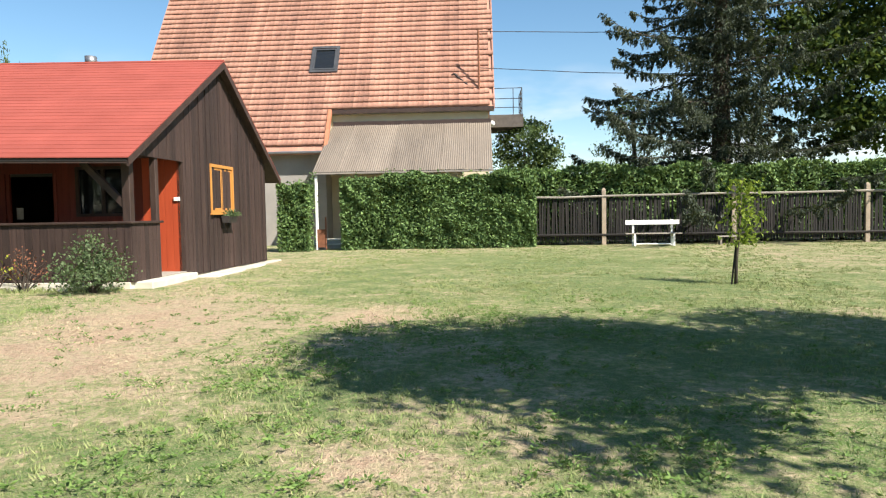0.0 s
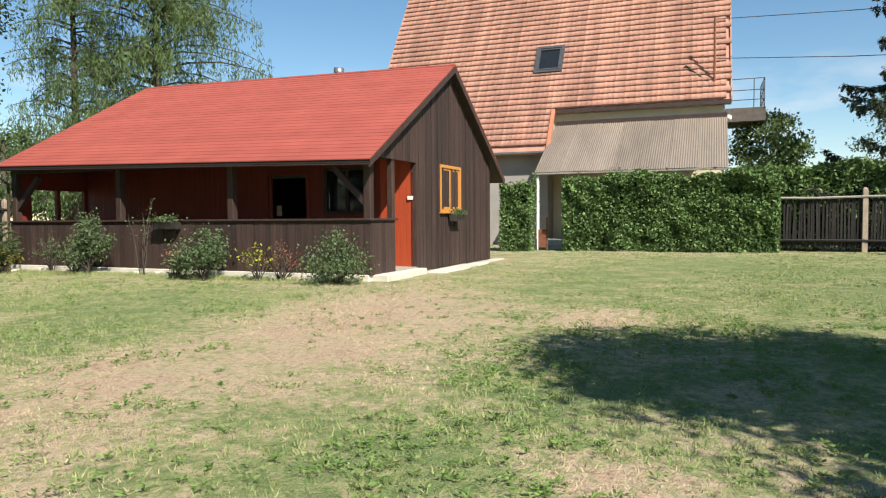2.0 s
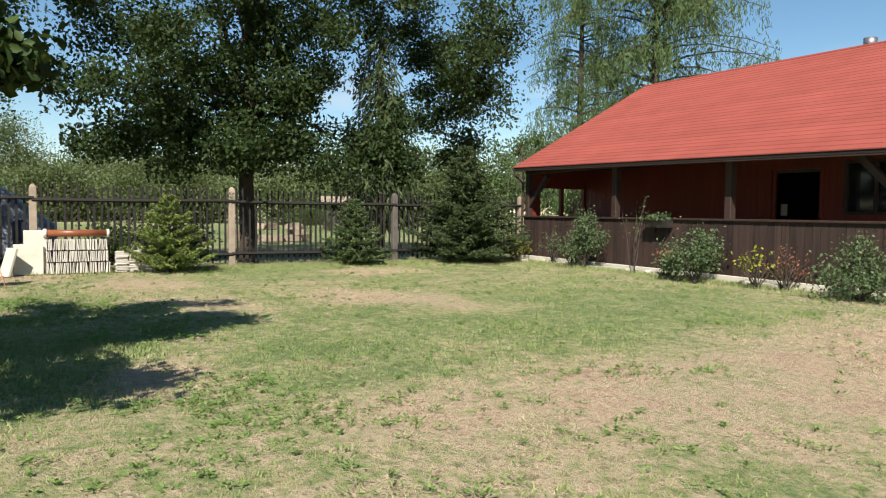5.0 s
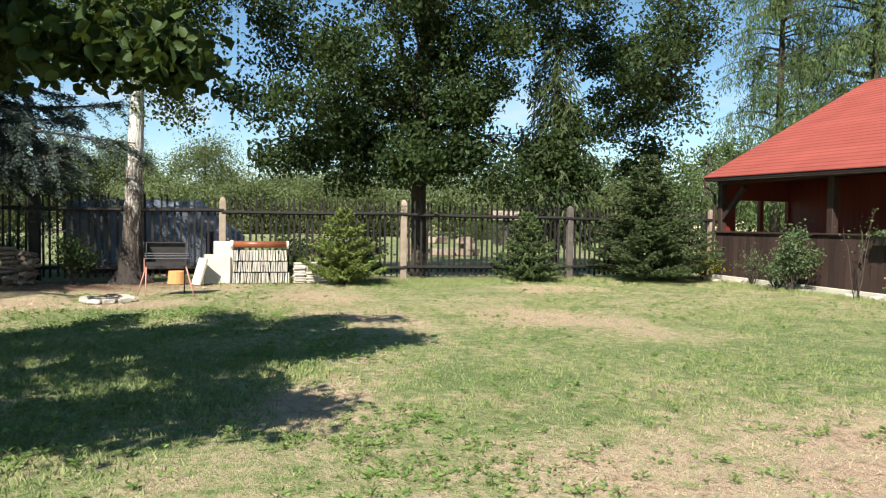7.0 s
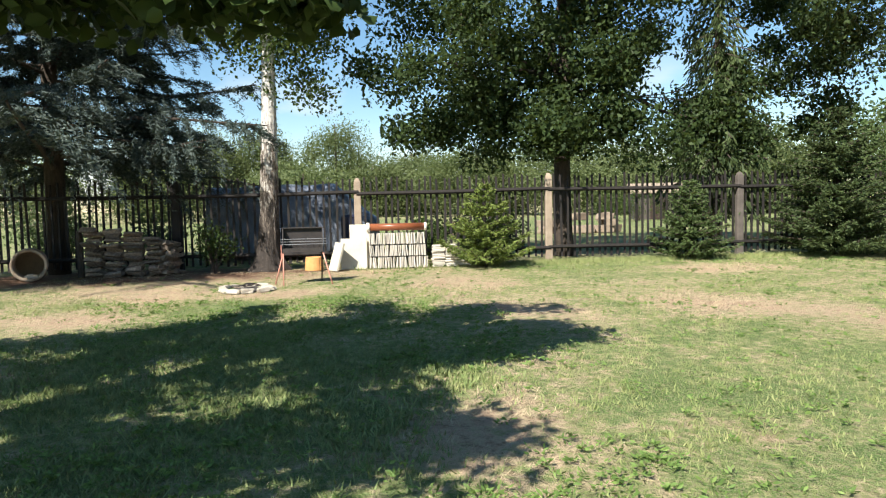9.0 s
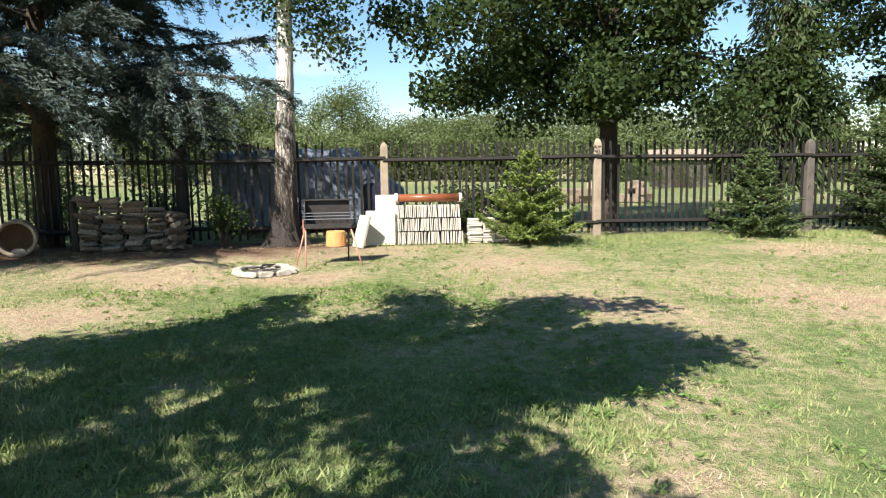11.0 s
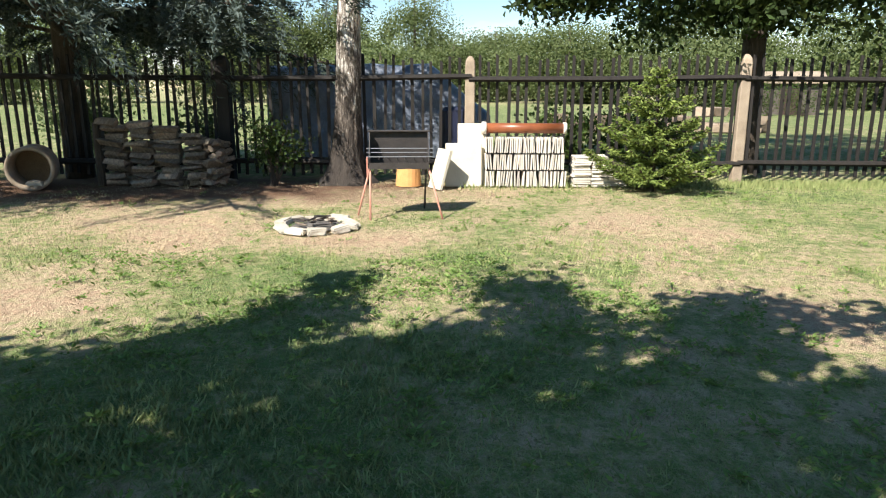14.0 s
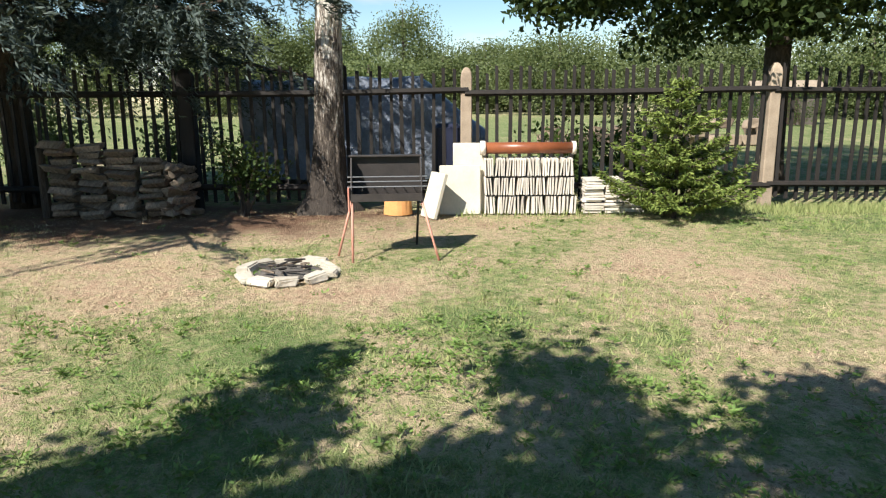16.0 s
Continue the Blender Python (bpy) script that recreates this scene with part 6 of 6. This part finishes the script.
def log_stack():
    rnd = random.Random(210)
    t = thing("firewood_stack", (-15.95, -3.3, 0), "stack of short grey split firewood against the fence", "firewood")
    meshes = []
    for k in range(12):
        bm = bmesh.new()
        n = rnd.choice((3, 4, 5, 6))
        r = rnd.uniform(0.05, 0.08)
        ph = rnd.uniform(0, 6)
        poly = [(math.cos(ph + 6.283 * i / n) * r * rnd.uniform(0.85, 1.25), math.sin(ph + 6.283 * i / n) * r * 0.72 * rnd.uniform(0.85, 1.15)) for i in range(n)]
        prism(bm, poly, "y", -0.17, 0.17)
        bend = rnd.uniform(-0.02, 0.02)
        for v in bm.verts:
            v.co.x += rnd.uniform(-0.012, 0.012)
            v.co.z += rnd.uniform(-0.010, 0.010) + bend * (v.co.y / 0.17)
            v.co.y += rnd.uniform(-0.02, 0.02)
        bmesh.ops.bevel(bm, geom=bm.edges[:], offset=0.003, segments=1, affect="EDGES")
        m = bpy.data.meshes.new("log")
        bm.to_mesh(m)
        bm.free()
        m.materials.append(M_LOG)
        meshes.append(m)
    tops = (0.93, 0.86, 0.80, 0.74)
    for col in range(4):
        z = 0.05
        while z < tops[col]:
            for dx in (0.0, -0.13):
                if dx and z > tops[col] - 0.1:
                    continue
                o = new("log", rnd.choice(meshes))
                o.parent = t
                o.location = (0.13 + dx + rnd.uniform(-0.07, 0.07), -0.57 + col * 0.365 + rnd.uniform(-0.035, 0.035), z + rnd.uniform(-0.008, 0.008))
                o.rotation_euler = (rnd.uniform(-0.1, 0.1), rnd.uniform(-0.5, 0.5), rnd.uniform(-0.25, 0.25))
                o.scale = (rnd.uniform(0.8, 1.2), rnd.uniform(0.74, 0.95), rnd.uniform(0.85, 1.15))
            z += rnd.uniform(0.078, 0.10)
    for k in range(26):
        o = new("log", rnd.choice(meshes))
        o.parent = t
        o.location = (rnd.uniform(-0.12, 0.2), 0.80 + rnd.uniform(-0.06, 0.06), 0.05 + 0.022 * k)
        o.rotation_euler = (rnd.uniform(-0.2, 0.2), rnd.uniform(-0.5, 0.5), 1.2 + rnd.uniform(-0.6, 0.6))
    bm = bmesh.new()
    tube(bm, ((0.1, -0.80, 0), (0.1, -0.80, 0.85)), (0.06, 0.05), 7, True, 0.2, rnd)
    part("prop_log", bm, M_BARK, t)
    return t


log_stack()


def tile_stack():
    """Three tiers of roof tiles set on edge, and a lower pile laid flat."""
    rnd = random.Random(220)
    t = thing("roof_tile_stack", (-16.05, 1.72, 0), "three tiers of old pale roof tiles stacked on edge", "tile stack")
    meshes = []
    for k in range(4):
        bm = bmesh.new()
        vs = box(bm, -0.17, 0.17, -0.0085, 0.0085, 0, 0.205)
        for v in vs:
            v.co.y += rnd.uniform(-0.003, 0.003)
            v.co.z += rnd.uniform(-0.008, 0.006)
        m = bpy.data.meshes.new("roof_tile")
        bm.to_mesh(m)
        bm.free()
        m.materials.append(M_OLDTILE)
        meshes.append(m)
    for tier in range(3):
        y = -0.55
        while y < 0.53:
            o = new("roof_tile", rnd.choice(meshes))
            o.parent = t
            o.location = (rnd.uniform(-0.012, 0.012), y, 0.005 + tier * 0.228)
            o.rotation_euler = (rnd.uniform(-0.10, 0.10) + 0.05 * math.sin(y * 9 + tier), 0, rnd.uniform(-0.05, 0.05))
            y += rnd.uniform(0.026, 0.036)
        if tier < 2:
            ob = part("batten", bbox(-0.15, 0.15, -0.55, 0.53, 0.212 + tier * 0.228, 0.226 + tier * 0.228, 0.002), M_PICKET, t)
    u = thing("roof_tile_pile", (-16.05, 2.72, 0), "low pile of pale roof tiles laid flat", "tile stack")
    for col in range(3):
        top = (13, 13, 9)[col]
        for k in range(top):
            bm = bmesh.new()
            box(bm, -0.17, 0.17, -0.115, 0.115, 0, 0.024)
            ob = part("roof_tile", bm, M_OLDTILE, u)
            ob.location = (rnd.uniform(-0.02, 0.02), -0.24 + col * 0.245 + rnd.uniform(-0.015, 0.015), 0.005 + k * 0.032)
            ob.rotation_euler = (rnd.uniform(-0.03, 0.03), rnd.uniform(-0.02, 0.02), rnd.uniform(-0.05, 0.05))


M_OLDTILE = surface("lichen_grey_tile", (0.44, 0.39, 0.33), (0.70, 0.65, 0.57), 5, 60, 0.92, bump=0.4, dist=0.004, vary=0.45)
tile_stack()


def pipe_on_stack():
    t = thing("stoneware_pipe", (-16.05, 1.71, 0.71), "brown glazed stoneware pipe lying on the tile stack", "pipe")
    bm = bmesh.new()
    tube(bm, ((0, -0.55, 0.075), (0, 0.52, 0.075)), (0.07, 0.07), 18)
    smooth(part("barrel", bm, M_TERRA, t))
    for a, b_, r in ((-0.60, -0.54, 0.088), (0.515, 0.56, 0.08)):
        bm = bmesh.new()
        tube(bm, ((0, a, 0.075), (0, b_, 0.075)), (r, r), 18)
        smooth(part("collar", bm, M_OLDTILE, t, "pale unglazed collar"))


pipe_on_stack()


def leaning_slab(y, w, h, tilt, x, label, turn=0):
    bm = bbox(-0.025, 0.025, -w / 2, w / 2, 0, h, 0.008)
    ob = part("concrete_slab", bm, M_PALE_CONCRETE)
    ob.location = (x, y, -0.01)
    ob.rotation_euler = (0, radians(-tilt), radians(turn))
    return tagged(ob, label, "slab", "slabs by the fence")


leaning_slab(0.86, 0.50, 0.60, 12, -15.92, "pale square concrete slab leaning by the fence")
leaning_slab(0.98, 0.40, 0.86, 9, -16.05, "tall pale concrete slab leaning by the fence")
leaning_slab(0.47, 0.34, 0.55, 17, -15.70, "pale slab leaning edge-on beside another slab", -62)
bm = bmesh.new()
tube(bm, ((-15.98, 0.10, 0), (-15.98, 0.10, 0.24), (-15.98, 0.10, 0.25)), (0.175, 0.165, 0.155), 20, True, 0.07)
tagged(part("tree_stump", bm, M_STUMP), "orange-brown cut log standing on end", "log")


def concrete_pipe():
    t = thing("concrete_pipe", (-15.55, -4.84, 0), "broken mossy concrete pipe lying on the ground", "pipe", turn=22)
    bm = bmesh.new()
    n = 28
    rings = []
    for x, ro in ((-0.25, 0.285), (-0.1, 0.285), (0.25, 0.29), (0.27, 0.275), (0.25, 0.235), (-0.25, 0.235)):
        rings.append([bm.verts.new((x, math.cos(6.283 * k / n) * ro, 0.285 + math.sin(6.283 * k / n) * ro)) for k in range(n)])
    for a, b_ in zip(rings, rings[1:]):
        for k in range(n):
            bm.faces.new((a[k], a[(k + 1) % n], b_[(k + 1) % n], b_[k]))
    smooth(part("barrel", bm, M_CONCRETE, t))
    bm = bmesh.new()
    tube(bm, ((-0.3, 0, 0.285), (-0.25, 0, 0.285)), (0.27, 0.27), 16)
    part("soil_plug", bm, M_SOIL, t)
    rnd = random.Random(230)
    for k in range(3):
        ob = part("rubble", rough_block(0.16, 0.1, 0.06, rnd, 0.01, 0.2), M_STONE, t)
        ob.location = (0.05 + 0.09 * k, -0.05 + 0.06 * k, 0.055)


concrete_pipe()


def tarp_heap():
    """A long tarpaulin-covered trailer behind the fence."""
    rng = np.random.default_rng(240)
    t = thing("covered_trailer", (-19.6, -0.85, 0), "boxy trailer under a blue-grey tarpaulin behind the fence", "trailer")
    nx, ny = 14, 40
    verts, faces = [], []
    for j in range(ny + 1):
        for i in range(nx + 1):
            u, v = i / nx, j / ny
            y = -1.65 + 3.9 * v
            hgt = 1.72 - 0.9 * max(0, v - 0.72) / 0.28 if v > 0.72 else 1.72 - 0.08 * (1 - v)
            a = u * 3.0
            if a < 1:
                x, z = 0.95 - 0.1 * a, 0.12 + (hgt - 0.12) * a
            elif a < 2:
                x, z = 0.85 - 1.7 * (a - 1), hgt + 0.06 * math.sin(math.pi * (a - 1))
            else:
                x, z = -0.85 - 0.1 * (a - 2), hgt - (hgt - 0.12) * (a - 2)
            w = 0.035 * math.sin(y * 7 + z * 4) + 0.03 * math.sin(y * 3.1 - z * 6) + rng.normal(0, 0.008)
            verts.append((x + w, y, z + w * 0.4))
    for j in range(ny):
        for i in range(nx):
            q = j * (nx + 1) + i
            faces.append((q, q + 1, q + nx + 2, q + nx + 1))
    smooth(np_mesh("tarpaulin", verts, faces, M_TARP, t))
    for y in (-1.63, 2.22):
        bm = bmesh.new()
        h = 1.55 if y < 0 else 0.7
        box(bm, -0.83, 0.83, y - 0.01, y + 0.01, 0.15, h)
        part("end_flap", bm, M_TARP, t)
    for y in (-0.9, 1.2):
        for x in (-0.7, 0.7):
            bm = bmesh.new()
            tube(bm, ((x - 0.08, y, 0.27), (x + 0.08, y, 0.27)), (0.27, 0.27), 18)
            part("wheel", bm, M_BLACKIRON, t)


tarp_heap()
tagged(part("water_barrel", bbox(-18.2, -17.85, 0.55, 0.95, 0, 1.02, 0.06), M_NAVY := surface("dark_blue_plastic", (0.01, 0.012, 0.03), (0.025, 0.03, 0.06), 4, 40, 0.4, vary=0)), "dark blue plastic barrel behind the fence", "barrel")


def far_shed(at, w, d, h, label, wallmat, roofmat, turn):
    t = thing("shed", at, label, "shed", turn=turn)
    part("wall", bbox(-w / 2, w / 2, -d / 2, d / 2, -0.1, h, 0), wallmat, t)
    bm = bmesh.new()
    prism(bm, ((-d / 2 - 0.3, h), (0, h + d * 0.22), (d / 2 + 0.3, h), (d / 2 + 0.3, h - 0.1), (0, h + d * 0.22 - 0.1), (-d / 2 - 0.3, h - 0.1)), "x", -w / 2 - 0.3, w / 2 + 0.3)
    part("roof", bm, roofmat, t)
    part("door", bbox(-0.5, 0.5, -d / 2 - 0.05, -d / 2 - 0.004, 0, 1.9, 0), M_BROWN_BEAM, t)


far_shed((-46.0, 19.7, 0), 3.0, 2.6, 1.75, "low garden shed with a pale sheet roof across the meadow", M_DARK_POST, M_CONCRETE, 74)


def brick_heap(at, seed, label, mat, n, group):
    rnd = random.Random(seed)
    t = thing("rubble_heap", at, label, "heap", group)
    for k in range(n):
        ob = part("block", rough_block(0.3, 0.5, 0.28, rnd, 0.03, 0.18), mat, t)
        ob.location = (rnd.uniform(-0.4, 0.4), rnd.uniform(-1.4, 1.4), rnd.choice((0, 0.24, 0.48)) if abs(k) > 6 else 0)
        ob.rotation_euler = (0, 0, rnd.uniform(-0.5, 0.5))


brick_heap((-28.5, 9.2, 0), 250, "greyish stacked blocks on the far meadow", M_CONCRETE, 26, "")
brick_heap((-29.5, 5.4, 0), 251, "dark stacked timber on the far meadow", M_LOG, 18, "")

# ---- things by the barn, the lawn and the house ----
def bench():
    t = thing("garden_bench", (6.3, 24.75, 0), "white-painted wooden garden bench by the fence", "bench", turn=-4)
    part("backrest", bbox(-0.92, 0.92, 0.16, 0.19, 0.74, 0.90, 0.006), M_WHITE, t)
    for y in (-0.22, -0.08, 0.06):
        part("seat_slat", bbox(-0.95, 0.95, y, y + 0.11, 0.42, 0.455, 0.005), M_GREYWOOD, t, "weathered dark slat")
    for x in (-0.68, 0.64):
        part("back_post", bbox(x, x + 0.07, 0.192, 0.235, 0.0, 0.92, 0.004), M_WHITE, t)
        part("leg", bbox(x, x + 0.07, -0.22, -0.16, 0.0, 0.418, 0.004), M_WHITE, t)
        part("seat_bearer", bbox(x, x + 0.07, -0.158, 0.19, 0.35, 0.418, 0.004), M_WHITE, t)
    part("stretcher", bbox(-0.72, 0.72, -0.17, -0.13, 0.06, 0.10, 0.004), M_WHITE, t)


bench()


def stool():
    t = thing("low_stool", (9.0, 25.2, 0), "small low wooden stool by the fence", "stool")
    part("seat", bbox(-0.33, 0.33, -0.15, 0.15, 0.26, 0.30, 0.005), M_GREYWOOD, t)
    for x in (-0.28, 0.22):
        part("leg", bbox(x, x + 0.06, -0.12, 0.12, 0, 0.258, 0.004), M_GREYWOOD, t)


stool()


def flower_box(at, along, w, seed, label):
    """A trough with trailing plants; along: 0 hangs on a wall facing south, 90 on one facing east."""
    rng = np.random.default_rng(seed)
    t = thing("flower_box", at, label, "flower box", turn=along)
    bm = bmesh.new()
    prism(bm, ((-0.10, 0.16), (0.10, 0.16), (0.07, 0), (-0.07, 0)), "x", -w / 2, w / 2)
    part("trough", bm, M_BLACKIRON, t)
    n = 380
    c = np.stack([rng.uniform(-w / 2, w / 2, n), rng.normal(-0.03, 0.08, n), 0.16 + np.abs(rng.normal(0, 0.055, n))], 1)
    leaves("foliage", c, 0.055, M_SHRUB, t, rng, aspect=0.7)
    for x in (-w * 0.3, w * 0.3):
        part("bracket", bbox(x - 0.015, x + 0.015, 0.06, 0.115, -0.12, 0.12, 0.002), M_BLACKIRON, t)


flower_box((-10.9, BY0 + 0.06, 1.0), 0, 0.62, 260, "dark flower trough with green plants on the porch rail")
flower_box((BX1 + 0.15, 16.40, 1.12), 88, 0.5, 261, "small dark flower trough under the gable window")
tagged(part("light_switch", bbox(-6.06, -5.94, BYW - 0.03, BYW + 0.004, 1.60, 1.68, 0.006), M_WHITE), "small cream switch box on the red wall", "switch")
tagged(part("notice_card", bbox(-9.55, -9.41, BYW + 0.165, BYW + 0.175, 1.28, 1.52, 0.0), M_CONCRETE), "small pale paper notice in the porch doorway", "notice")


def gate():
    t = thing("garden_gate", (-5.75, 25.6, 0), "narrow iron gateway between the hedges", "gate")
    for x in (0.0, 0.35):
        bm = bmesh.new()
        tube(bm, ((x, 0, 0), (x, 0, 2.6 if x == 0 else 1.2)), (0.03, 0.03), 8)
        part("gate_post", bm, M_WHITE if x == 0 else M_RUST, t)
    part("panel", bbox(0.02, 0.33, -0.012, 0.012, 0.08, 0.75, 0.004), M_RUST, t, "rust-brown sheet panel")


gate()
shrub("climbing_plant", (-6.0, 25.7, 0), 0.4, 2.9, 500, 0.09, M_HEDGE, 262, "climbing plant over the gateway", 7, "climber", upright=0.8, open_=0.5)
shrub("potted_plant", (-5.0, 27.8, 0.32), 0.3, 1.1, 260, 0.09, M_SHRUB, 263, "leafy plant on the terrace steps", 7, "plant")

# overhead cables from the mast on the roof
for k, (z0, z1) in enumerate(((9.3, 8.9), (7.7, 7.5))):
    bm = bmesh.new()
    tube(bm, [(0.4 + 24 * s, HY + 0.45 - 2 * s, z0 + (z1 - z0) * s - 1.0 * math.sin(math.pi * s) * (0.35 + 0.3 * k)) for s in (0, 0.2, 0.4, 0.6, 0.8, 1)], (0.016,) * 6, 5)
    tagged(part("overhead_cable", bm, M_BLACKIRON), "thin dark overhead cable from the roof mast", "cable", "overhead cables")
bm = bmesh.new()
tube(bm, ((24.5, HY - 1.5, -0.2), (24.5, HY - 1.5, 9.6)), (0.14, 0.1), 10)
tagged(part("utility_pole", bm, M_GREYWOOD), "wooden pole carrying the overhead cables", "pole")

# limestone rubble along the porch
rnd = random.Random(270)
for k in range(30):
    ob = part("edging_stone", rough_block(rnd.uniform(0.14, 0.32), rnd.uniform(0.12, 0.2), rnd.uniform(0.05, 0.10), rnd, 0.012, 0.16), M_STONE)
    ob.location = (-15.5 + k * 0.315 + rnd.uniform(-0.06, 0.06), 12.08 + SKEW * k * -0.315 + 0.37 + rnd.uniform(-0.09, 0.05), -0.012)
    ob.rotation_euler = (0, 0, rnd.uniform(-0.5, 0.5))
    tagged(ob, "rough pale limestone edging the porch", "stone", "edging stones")
